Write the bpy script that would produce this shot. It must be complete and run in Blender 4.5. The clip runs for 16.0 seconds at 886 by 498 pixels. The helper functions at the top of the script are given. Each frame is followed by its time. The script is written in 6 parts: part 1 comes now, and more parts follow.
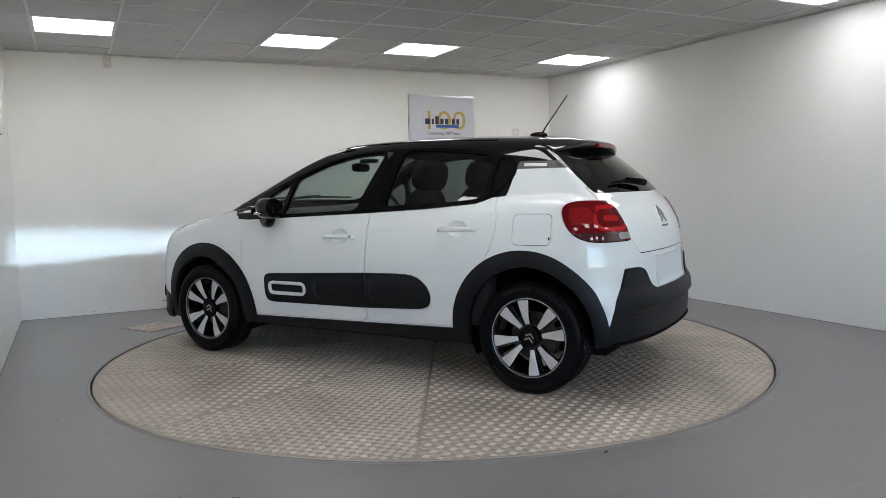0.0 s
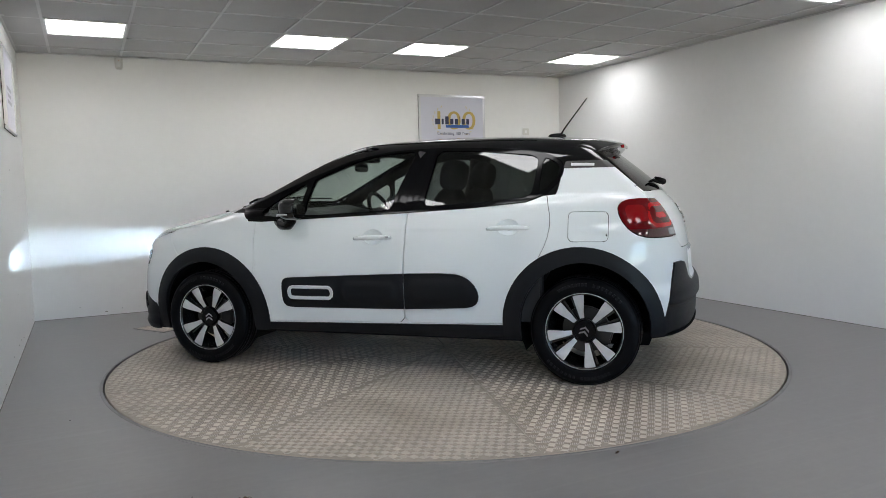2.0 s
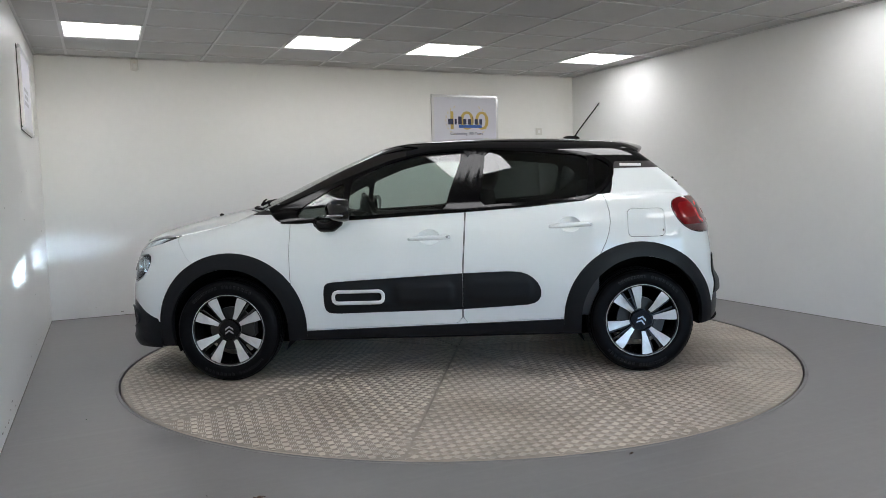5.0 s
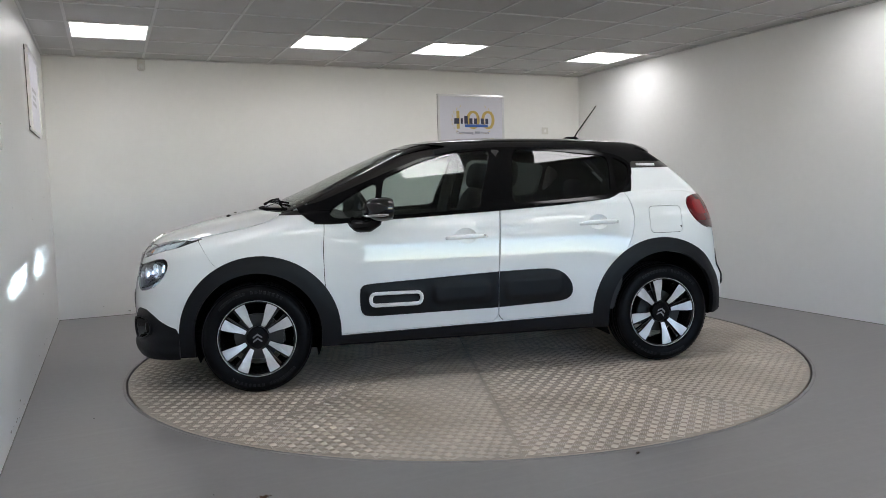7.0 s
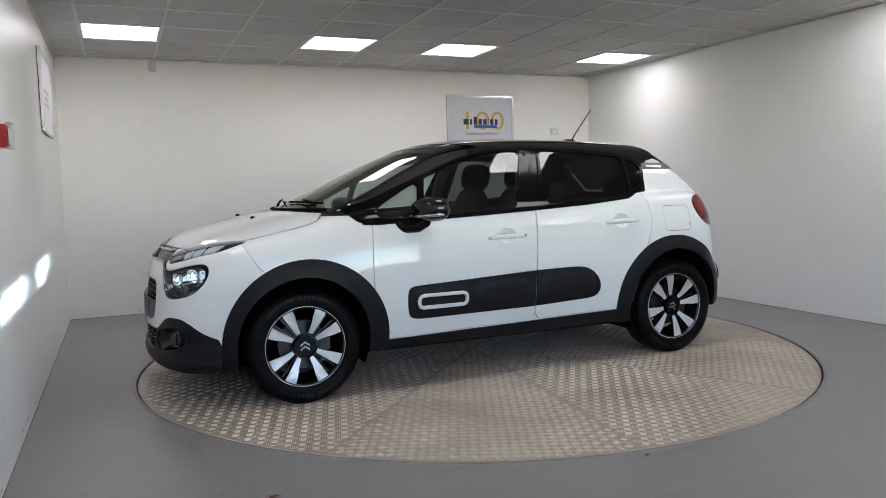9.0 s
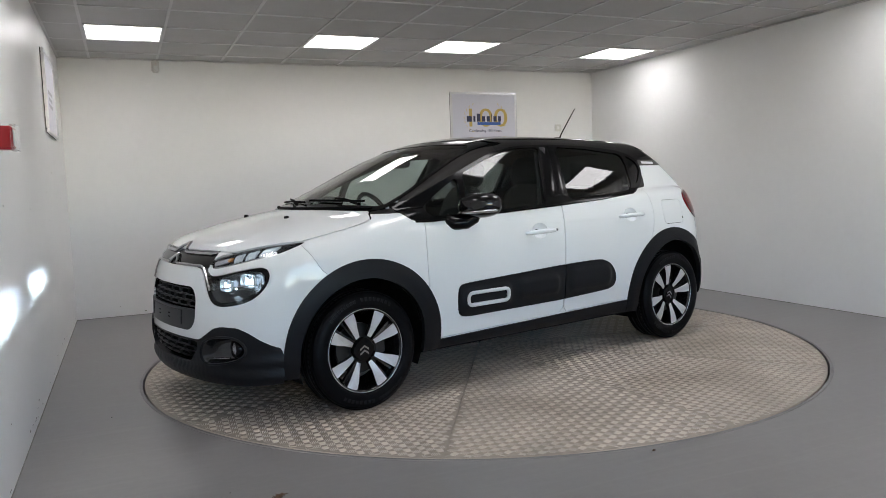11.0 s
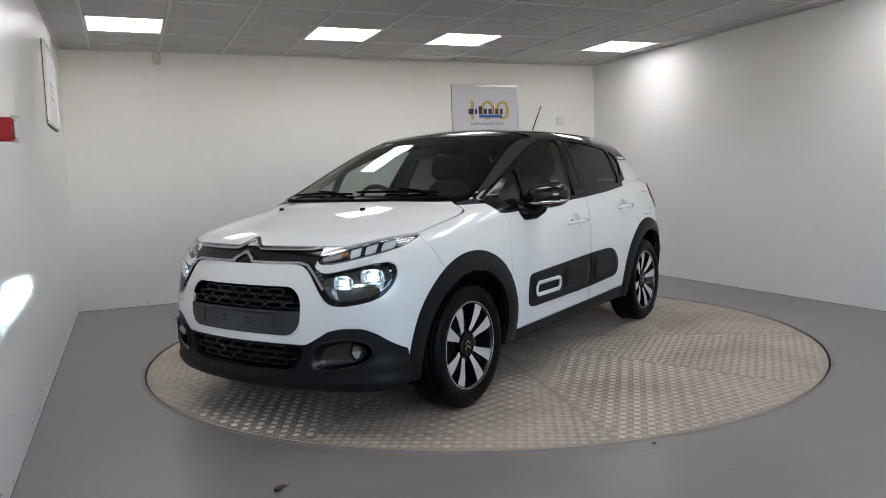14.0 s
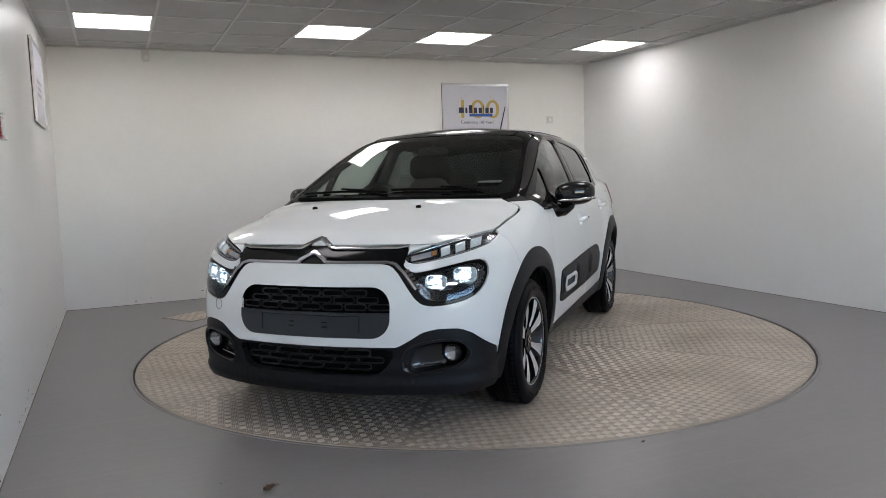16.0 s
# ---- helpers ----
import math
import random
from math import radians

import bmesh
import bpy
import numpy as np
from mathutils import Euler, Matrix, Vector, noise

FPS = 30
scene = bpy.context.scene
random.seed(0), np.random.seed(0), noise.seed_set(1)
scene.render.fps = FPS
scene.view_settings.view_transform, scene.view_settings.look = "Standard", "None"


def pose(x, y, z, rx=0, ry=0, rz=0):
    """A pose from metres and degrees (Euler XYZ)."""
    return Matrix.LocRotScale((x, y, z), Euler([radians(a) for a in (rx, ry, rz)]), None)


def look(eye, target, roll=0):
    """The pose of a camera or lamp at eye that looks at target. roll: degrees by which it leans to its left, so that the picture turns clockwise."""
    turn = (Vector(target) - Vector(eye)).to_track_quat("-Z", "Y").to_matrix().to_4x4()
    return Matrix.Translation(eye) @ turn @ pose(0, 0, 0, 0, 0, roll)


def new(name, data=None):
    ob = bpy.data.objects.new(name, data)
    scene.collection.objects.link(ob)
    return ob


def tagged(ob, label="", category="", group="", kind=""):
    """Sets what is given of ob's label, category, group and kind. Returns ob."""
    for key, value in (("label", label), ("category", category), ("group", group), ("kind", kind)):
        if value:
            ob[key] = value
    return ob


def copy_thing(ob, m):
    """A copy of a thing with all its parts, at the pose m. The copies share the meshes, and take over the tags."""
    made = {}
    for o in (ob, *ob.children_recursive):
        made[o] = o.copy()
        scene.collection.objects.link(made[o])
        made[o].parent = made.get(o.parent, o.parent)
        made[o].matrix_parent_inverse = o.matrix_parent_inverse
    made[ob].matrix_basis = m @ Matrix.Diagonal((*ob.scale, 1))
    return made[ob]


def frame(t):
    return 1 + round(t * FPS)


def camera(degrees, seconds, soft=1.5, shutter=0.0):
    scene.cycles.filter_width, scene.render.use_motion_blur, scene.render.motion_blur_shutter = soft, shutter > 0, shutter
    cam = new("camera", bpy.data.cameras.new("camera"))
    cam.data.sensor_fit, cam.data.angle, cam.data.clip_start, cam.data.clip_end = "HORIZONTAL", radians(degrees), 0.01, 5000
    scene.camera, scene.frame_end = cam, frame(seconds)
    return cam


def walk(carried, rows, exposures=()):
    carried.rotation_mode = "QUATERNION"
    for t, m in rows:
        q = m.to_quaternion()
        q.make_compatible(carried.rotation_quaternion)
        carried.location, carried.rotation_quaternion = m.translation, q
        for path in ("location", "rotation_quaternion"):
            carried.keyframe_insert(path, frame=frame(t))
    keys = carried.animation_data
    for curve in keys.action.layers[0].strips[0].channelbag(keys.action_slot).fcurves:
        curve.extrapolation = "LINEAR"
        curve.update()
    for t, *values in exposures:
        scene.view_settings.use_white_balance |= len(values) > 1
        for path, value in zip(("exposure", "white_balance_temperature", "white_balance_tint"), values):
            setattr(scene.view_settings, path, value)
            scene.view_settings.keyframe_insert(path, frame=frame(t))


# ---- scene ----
# ---- camera ----
EYE = (-2.3054, -4.8236, 1.1659)


def aim(yaw, pitch, roll):
    """Camera pose from yaw (to the left of +y), pitch and roll in degrees."""
    y, p = radians(yaw), radians(pitch)
    ahead = Vector((-math.sin(y) * math.cos(p), math.cos(y) * math.cos(p), math.sin(p)))
    return look(EYE, Vector(EYE) + ahead, roll)


cam = camera(61.54, 16.0, 0.8)
PATH = [
    (0.0, -26.363, -4.854, -1.242), (0.5, -26.130, -4.782, -1.307), (1.0, -25.911, -4.756, -1.376),
    (1.5, -25.726, -4.789, -1.385), (2.0, -25.578, -4.829, -1.431), (2.5, -25.452, -4.791, -1.403),
    (3.0, -25.292, -4.742, -1.428), (3.5, -25.100, -4.701, -1.465), (4.0, -24.913, -4.696, -1.506),
    (6.5, -24.176, -4.900, -1.576), (7.0, -24.094, -4.820, -1.613), (7.5, -24.023, -4.745, -1.689),
    (8.0, -23.918, -4.746, -1.695), (8.5, -23.679, -4.765, -1.606), (9.0, -23.397, -4.746, -1.546),
    (11.5, -23.011, -5.006, -2.154), (12.0, -23.006, -5.154, -2.134), (12.5, -22.977, -5.274, -2.076),
    (13.0, -22.915, -5.385, -2.040), (13.5, -22.888, -5.488, -2.007), (14.0, -22.925, -5.483, -1.966),
    (14.5, -23.028, -5.417, -1.838), (15.0, -23.205, -5.385, -1.807), (15.5, -23.423, -5.468, -1.796),
    (16.0, -23.687, -5.601, -1.819),
]
walk(cam, [(t, aim(a, b, c)) for t, a, b, c in PATH], [(0.0, 0.13, 6250, 10), (4.2, 0.13, 6250, 10), (7.0, 0.09, 6300, 11), (11.5, 0.10, 6350, 12), (16.0, 0.05, 6400, 13)])

# ---- light ----
world = bpy.data.worlds.new("world")
scene.world = world
world.use_nodes = True
wn = world.node_tree.nodes
sky = wn.new("ShaderNodeTexSky")
sky.sky_type, sky.sun_disc = "NISHITA", False
sky.sun_elevation, sky.sun_rotation = radians(42), radians(10)
sky.dust_density, sky.ozone_density = 0.0, 3.0
wn["Background"].inputs["Strength"].default_value = 0.92
world.node_tree.links.new(sky.outputs["Color"], wn["Background"].inputs["Color"])
PANEL_GLOW = 8.9


# ---- materials ----
def mat(name, base, rough=0.5, metal=0.0, spread=0.06, scale=6.0, bump=0.0, bump_scale=60.0, coat=0.0, spec=0.5, rough_spread=0.0, glow=0.0, stain=None, stain_at=(0.55, 0.75), per_object=0.0):
    m = bpy.data.materials.new(name)
    m.use_nodes = True
    nt = m.node_tree
    n, l = nt.nodes, nt.links
    b = n["Principled BSDF"]
    b.inputs["Roughness"].default_value = rough
    b.inputs["Metallic"].default_value = metal
    b.inputs["Coat Weight"].default_value = coat
    b.inputs["Coat Roughness"].default_value = 0.02
    b.inputs["Specular IOR Level"].default_value = spec
    b.inputs["Base Color"].default_value = (*base, 1)
    if glow:
        b.inputs["Emission Color"].default_value = (*base, 1)
        b.inputs["Emission Strength"].default_value = glow
    co = n.new("ShaderNodeTexCoord")
    if spread or stain:
        big = n.new("ShaderNodeTexNoise")
        big.inputs["Scale"].default_value, big.inputs["Detail"].default_value = scale, 6
        fine = n.new("ShaderNodeTexNoise")
        fine.inputs["Scale"].default_value, fine.inputs["Detail"].default_value = scale * 14, 3
        l.new(co.outputs["Object"], big.inputs["Vector"])
        l.new(co.outputs["Object"], fine.inputs["Vector"])
        mixf = n.new("ShaderNodeMath")
        mixf.operation = "MULTIPLY_ADD"
        l.new(fine.outputs["Fac"], mixf.inputs[0])
        mixf.inputs[1].default_value = 0.4
        l.new(big.outputs["Fac"], mixf.inputs[2])
        rng = n.new("ShaderNodeMapRange")
        l.new(mixf.outputs[0], rng.inputs["Value"])
        rng.inputs["From Min"].default_value, rng.inputs["From Max"].default_value = 0.4, 1.0
        rng.inputs["To Min"].default_value, rng.inputs["To Max"].default_value = 1 - spread, 1 + spread
        mul = n.new("ShaderNodeMix")
        mul.data_type, mul.blend_type = "RGBA", "MULTIPLY"
        mul.inputs["Factor"].default_value = 1.0
        mul.inputs["A"].default_value = (*base, 1)
        l.new(rng.outputs["Result"], mul.inputs["B"])
        out = mul.outputs["Result"]
        if per_object:
            info = n.new("ShaderNodeObjectInfo")
            r2 = n.new("ShaderNodeMapRange")
            l.new(info.outputs["Random"], r2.inputs["Value"])
            r2.inputs["To Min"].default_value, r2.inputs["To Max"].default_value = 1 - per_object, 1 + per_object
            m3 = n.new("ShaderNodeMix")
            m3.data_type, m3.blend_type = "RGBA", "MULTIPLY"
            m3.inputs["Factor"].default_value = 1.0
            l.new(out, m3.inputs["A"])
            l.new(r2.outputs["Result"], m3.inputs["B"])
            out = m3.outputs["Result"]
        if stain:
            sn = n.new("ShaderNodeTexNoise")
            sn.inputs["Scale"].default_value, sn.inputs["Detail"].default_value, sn.inputs["Distortion"].default_value = scale * 0.45, 8, 0.6
            l.new(co.outputs["Object"], sn.inputs["Vector"])
            sr = n.new("ShaderNodeMapRange")
            l.new(sn.outputs["Fac"], sr.inputs["Value"])
            sr.inputs["From Min"].default_value, sr.inputs["From Max"].default_value = stain_at
            m2 = n.new("ShaderNodeMix")
            m2.data_type = "RGBA"
            l.new(sr.outputs["Result"], m2.inputs["Factor"])
            l.new(out, m2.inputs["A"])
            m2.inputs["B"].default_value = (*stain, 1)
            out = m2.outputs["Result"]
        l.new(out, b.inputs["Base Color"])
        if rough_spread:
            rr = n.new("ShaderNodeMapRange")
            l.new(big.outputs["Fac"], rr.inputs["Value"])
            rr.inputs["From Min"].default_value, rr.inputs["From Max"].default_value = 0.1, 0.9
            rr.inputs["To Min"].default_value, rr.inputs["To Max"].default_value = rough - rough_spread, rough + rough_spread
            l.new(rr.outputs["Result"], b.inputs["Roughness"])
    if bump:
        bt = n.new("ShaderNodeTexNoise")
        bt.inputs["Scale"].default_value, bt.inputs["Detail"].default_value = bump_scale, 4
        l.new(co.outputs["Object"], bt.inputs["Vector"])
        bn = n.new("ShaderNodeBump")
        bn.inputs["Strength"].default_value, bn.inputs["Distance"].default_value = bump, 0.004
        l.new(bt.outputs["Fac"], bn.inputs["Height"])
        l.new(bn.outputs["Normal"], b.inputs["Normal"])
    return m


def glass(name, tint, rough=0.0, gloss=0.07):
    """Thin pane: tinted see-through with a mirror-like gloss that grows at a slant."""
    m = bpy.data.materials.new(name)
    m.use_nodes = True
    n, l = m.node_tree.nodes, m.node_tree.links
    n.remove(n["Principled BSDF"])
    tr = n.new("ShaderNodeBsdfTransparent")
    tr.inputs["Color"].default_value = (*tint, 1)
    gl = n.new("ShaderNodeBsdfGlossy")
    gl.inputs["Roughness"].default_value = rough
    lw = n.new("ShaderNodeLayerWeight")
    lw.inputs["Blend"].default_value = 0.5
    pw = n.new("ShaderNodeMath")
    pw.operation = "POWER"
    l.new(lw.outputs["Facing"], pw.inputs[0])
    pw.inputs[1].default_value = 5.0
    fr = n.new("ShaderNodeMath")
    fr.operation = "MULTIPLY_ADD"
    l.new(pw.outputs[0], fr.inputs[0])
    fr.inputs[1].default_value, fr.inputs[2].default_value = 0.93, gloss
    mx = n.new("ShaderNodeMixShader")
    l.new(fr.outputs[0], mx.inputs["Fac"])
    l.new(tr.outputs["BSDF"], mx.inputs[1])
    l.new(gl.outputs["BSDF"], mx.inputs[2])
    l.new(mx.outputs["Shader"], n["Material Output"].inputs["Surface"])
    return m


M_WALL = mat("wall_paint", (0.80, 0.80, 0.795), 0.38, spread=0.025, scale=1.3, bump=0.10, bump_scale=35, spec=0.4)
M_MATT = mat("matt_wall_paint", (0.80, 0.80, 0.795), 0.8, spread=0.03, scale=1.1, bump=0.12, bump_scale=40, spec=0.2)
M_TILE = mat("ceiling_tile", (0.53, 0.525, 0.515), 0.9, spread=0.05, scale=3, bump=0.3, bump_scale=220, spec=0.2)
M_TBAR = mat("ceiling_bar", (0.62, 0.615, 0.605), 0.5, spread=0.02)
M_FLOOR = mat("floor_paint", (0.225, 0.215, 0.210), 0.34, spread=0.10, scale=1.6, bump=0.08, bump_scale=8, rough_spread=0.06)
M_PANEL = mat("light_panel", (1.0, 0.975, 0.955), 0.6, spread=0, glow=PANEL_GLOW)
M_WHITEFRAME = mat("white_frame", (0.8, 0.8, 0.8), 0.4, spread=0.02)
M_ALU = mat("brushed_aluminium", (0.62, 0.62, 0.64), 0.32, 1.0, spread=0.04)
M_PAPER = mat("poster_paper", (0.60, 0.60, 0.68), 0.35, spread=0.02)
M_GOLD = mat("gold_print", (0.50, 0.36, 0.10), 0.4, spread=0.08, scale=20)
M_NAVY = mat("navy_print", (0.02, 0.025, 0.07), 0.4, spread=0.02)
M_BLUE = mat("blue_print", (0.03, 0.10, 0.38), 0.4, spread=0.02)
M_RED = mat("red_plastic", (0.32, 0.005, 0.012), 0.35, spread=0.05, spec=0.3)
M_CLEAR = glass("clear_cover", (0.95, 0.95, 0.95), gloss=0.03)
M_TREAD = mat("tread_plate", (0.41, 0.36, 0.30), 0.58, 0.30, spread=0.24, scale=2.2, bump=0.14, bump_scale=150, rough_spread=0.10, stain=(0.29, 0.245, 0.195), stain_at=(0.42, 0.75))
M_TREADBAR = mat("worn_tread_bar", (0.57, 0.51, 0.435), 0.52, 0.38, spread=0.25, scale=2.2, bump=0.08, bump_scale=150, rough_spread=0.12, stain=(0.40, 0.345, 0.28), stain_at=(0.45, 0.78))
M_STEEL = mat("steel_edge", (0.25, 0.24, 0.235), 0.5, 0.4, spread=0.15, scale=8)
M_DARKGAP = mat("dark_gap", (0.012, 0.012, 0.012), 0.8, spread=0.1)
M_LEAF = mat("dead_leaf", (0.10, 0.055, 0.03), 0.8, spread=0.3, scale=40)


def scratch(m):
    """Long faint scuffs over a painted floor."""
    n, l = m.node_tree.nodes, m.node_tree.links
    b = n["Principled BSDF"]
    old = b.inputs["Base Color"].links[0].from_socket
    co = n.new("ShaderNodeTexCoord")
    for turn, fac, shade in ((0.5, 0.30, (0.29, 0.28, 0.27)), (2.0, 0.18, (0.180, 0.174, 0.168))):
        mp = n.new("ShaderNodeMapping")
        mp.inputs["Rotation"].default_value = (0, 0, turn)
        mp.inputs["Scale"].default_value = (0.7, 14, 1)
        nz = n.new("ShaderNodeTexNoise")
        nz.inputs["Scale"].default_value, nz.inputs["Detail"].default_value, nz.inputs["Distortion"].default_value = 1.6, 7, 0.9
        rg = n.new("ShaderNodeMapRange")
        rg.inputs["From Min"].default_value, rg.inputs["From Max"].default_value, rg.inputs["To Max"].default_value = 0.52, 0.80, fac
        mx = n.new("ShaderNodeMix")
        mx.data_type = "RGBA"
        l.new(co.outputs["Object"], mp.inputs["Vector"])
        l.new(mp.outputs["Vector"], nz.inputs["Vector"])
        l.new(nz.outputs["Fac"], rg.inputs["Value"])
        l.new(rg.outputs["Result"], mx.inputs["Factor"])
        l.new(old, mx.inputs["A"])
        mx.inputs["B"].default_value = (*shade, 1)
        old = mx.outputs["Result"]
    l.new(old, b.inputs["Base Color"])


scratch(M_FLOOR)


# ---- mesh helpers ----
def mesh_of(name, verts, faces, material, smooth=False):
    me = bpy.data.meshes.new(name)
    me.from_pydata([tuple(v) for v in verts], [], [tuple(f) for f in faces])
    me.materials.append(material)
    if smooth:
        me.polygons.foreach_set("use_smooth", [True] * len(me.polygons))
    me.update()
    return me


def obj(name, verts, faces, material, parent=None, label="", smooth=False, m=None):
    ob = new(name, mesh_of(name, verts, faces, material, smooth))
    if parent:
        ob.parent = parent
    if m is not None:
        ob.matrix_basis = m
    return tagged(ob, label)


def part(name, bm, material, parent, label="", smooth=False):
    me = bpy.data.meshes.new(name)
    bm.to_mesh(me)
    bm.free()
    me.materials.append(material)
    if smooth:
        me.polygons.foreach_set("use_smooth", [True] * len(me.polygons))
    ob = new(name, me)
    if parent:
        ob.parent = parent
    return tagged(ob, label)


def box(x0, y0, z0, x1, y1, z1, bevel=0.0, segs=2):
    bm = bmesh.new()
    bmesh.ops.create_cube(bm, size=1)
    bmesh.ops.scale(bm, vec=(x1 - x0, y1 - y0, z1 - z0), verts=bm.verts)
    bmesh.ops.translate(bm, vec=((x0 + x1) / 2, (y0 + y1) / 2, (z0 + z1) / 2), verts=bm.verts)
    if bevel:
        bmesh.ops.bevel(bm, geom=bm.edges[:], offset=bevel, segments=segs, affect="EDGES")
    return bm


def lathe(profile, steps=48, axis="y"):
    """Turn (radius, along) pairs round an axis."""
    bm = bmesh.new()
    rings = []
    for r, h in profile:
        ring = []
        for i in range(steps):
            a = 2 * math.pi * i / steps
            p = (r * math.cos(a), h, r * math.sin(a)) if axis == "y" else (r * math.cos(a), r * math.sin(a), h)
            ring.append(bm.verts.new(p))
        rings.append(ring)
    for a, b in zip(rings, rings[1:]):
        for i in range(steps):
            j = (i + 1) % steps
            bm.faces.new((a[i], a[j], b[j], b[i]))
    bmesh.ops.remove_doubles(bm, verts=bm.verts, dist=1e-5)
    bmesh.ops.recalc_face_normals(bm, faces=bm.faces)
    return bm


def tube(points, radius, steps=8):
    """A round bar along points; radius may be a list."""
    bm = bmesh.new()
    pts = [Vector(p) for p in points]
    rad = radius if isinstance(radius, (list, tuple)) else [radius] * len(pts)
    rings = []
    side = None
    for i, p in enumerate(pts):
        d = (pts[min(i + 1, len(pts) - 1)] - pts[max(i - 1, 0)]).normalized()
        if side is None:
            side = d.orthogonal().normalized()
        side = (side - d * side.dot(d)).normalized()
        up = d.cross(side)
        rings.append([bm.verts.new(p + rad[i] * (math.cos(2 * math.pi * k / steps) * side + math.sin(2 * math.pi * k / steps) * up)) for k in range(steps)])
    for a, b in zip(rings, rings[1:]):
        for k in range(steps):
            bm.faces.new((a[k], a[(k + 1) % steps], b[(k + 1) % steps], b[k]))
    bm.faces.new(rings[0][::-1])
    bm.faces.new(rings[-1])
    return bm


# ---- the room: the turntable's centre is the origin ----
XL, XR, YB, YF, H = -2.79, 3.116, 3.036, -8.6, 2.472


def structure(ob, label, category):
    return tagged(ob, label, category, kind="structure")


WT = 0.2


def room():
    # floor with a round pit for the turntable
    n, rp, zt = 160, 2.280, 0.0
    ring = [(rp * math.cos(2 * math.pi * i / n), rp * math.sin(2 * math.pi * i / n), 0) for i in range(n)]
    x0, x1, y0, y1 = XL - WT, XR + WT, YF - WT - 6, YB + WT
    outer = []
    for x, y, _ in ring:
        s = min((x1 if x > 0 else x0) / x if abs(x) > 1e-9 else 1e9, (y1 if y > 0 else -3.2) / y if abs(y) > 1e-9 else 1e9)
        outer.append((x * s, y * s, 0))
    low = [(x, y, -0.12) for x, y, _ in ring]
    v = ring + outer + low + [(x0, -3.2, 0), (x1, -3.2, 0), (x1, y0, 0), (x0, y0, 0), (0, 0, -0.12)] + [(x0, y1, 0), (x1, y1, 0)]
    f = []
    c = 3 * n + 4
    for i in range(n):
        j = (i + 1) % n
        f.append((i, n + i, n + j, j))
        f.append((i, j, 2 * n + j, 2 * n + i))
        f.append((2 * n + i, 2 * n + j, c))
    f.append((3 * n + 3, 3 * n + 2, 3 * n + 1, 3 * n))
    for cx, cy, k in ((x0, y1, c + 1), (x1, y1, c + 2), (x0, -3.2, 3 * n), (x1, -3.2, 3 * n + 1)):
        for i in range(n):
            j = (i + 1) % n
            if abs(outer[i][0] - outer[j][0]) > 1e-6 and abs(outer[i][1] - outer[j][1]) > 1e-6 and math.hypot(outer[i][0] - cx, outer[i][1] - cy) < 0.5:
                f.append((n + i, k, n + j))
    structure(obj("floor", v, f, M_FLOOR), "grey painted concrete floor with scuffs and stains", "floor")
    # ring of bare steel round the pit
    rr = []
    ff = []
    for i in range(n):
        a = 2 * math.pi * i / n
        for r, z in ((2.274, -0.02), (2.274, 0.002), (2.290, 0.002), (2.293, 0.0)):
            rr.append((r * math.cos(a), r * math.sin(a), z))
    for i in range(n):
        j = (i + 1) % n
        for k in range(3):
            ff.append((4 * i + k, 4 * i + k + 1, 4 * j + k + 1, 4 * j + k))
    structure(obj("trim", rr, ff, M_STEEL, smooth=False), "thin worn steel ring let into the floor round the turntable", "floor trim")
    # walls
    structure(part("wall_north", box(XL, YB, 0, XR, YB + WT, H + 0.3), M_MATT, None), "white painted plaster wall, slightly scuffed", "wall")
    structure(part("wall_west", box(XL - WT, YF, 0, XL, YB + WT, H + 0.3), M_WALL, None), "white gloss painted wall with faint streaks", "wall")
    structure(part("wall_east", box(XR, YF, 0, XR + WT, YB + WT, H + 0.3), M_MATT, None), "white painted plaster wall, plain", "wall")
    # the open front behind the camera: a wide window
    bm = bmesh.new()
    for a in ((XL - WT, YF - WT, 0, -2.0, YF, H + 0.3), (2.4, YF - WT, 0, XR + WT, YF, H + 0.3), (-2.0, YF - WT, 2.25, 2.4, YF, H + 0.3), (-2.0, YF - WT, 0, 2.4, YF, 0.8)):
        t = box(*a)
        me = bpy.data.meshes.new("tmp")
        t.to_mesh(me)
        t.free()
        bm.from_mesh(me)
    structure(part("wall_south", bm, M_WALL, None), "white wall with a wide daylit window opening", "wall")
    # ceiling: bars and sunk tiles in one mesh
    gx = [-2.515 + 0.6 * i for i in range(-1, 11)]
    gy = [YB - 0.33 - 0.6 * i for i in range(-1, 20)]
    bm = bmesh.new()

    def quad(xa, ya, xb, yb, z, mi):
        xa, xb, ya, yb = max(xa, XL), min(xb, XR), max(ya, YF), min(yb, YB)
        if xb - xa < 0.003 or yb - ya < 0.003:
            return
        fc = bm.faces.new([bm.verts.new(p) for p in ((xa, yb, z), (xb, yb, z), (xb, ya, z), (xa, ya, z))])
        fc.material_index = mi

    def wall_strip(xa, ya, xb, yb, z0, z1):
        fc = bm.faces.new([bm.verts.new(p) for p in ((xa, ya, z0), (xb, yb, z0), (xb, yb, z1), (xa, ya, z1))])
        fc.material_index = 1

    # the last row, 16, is never in view: added as fill light
    lit = {(i, j) for i in (0, 3, 5, 8) for j in (1, 6, 11, 16)}
    w = 0.010
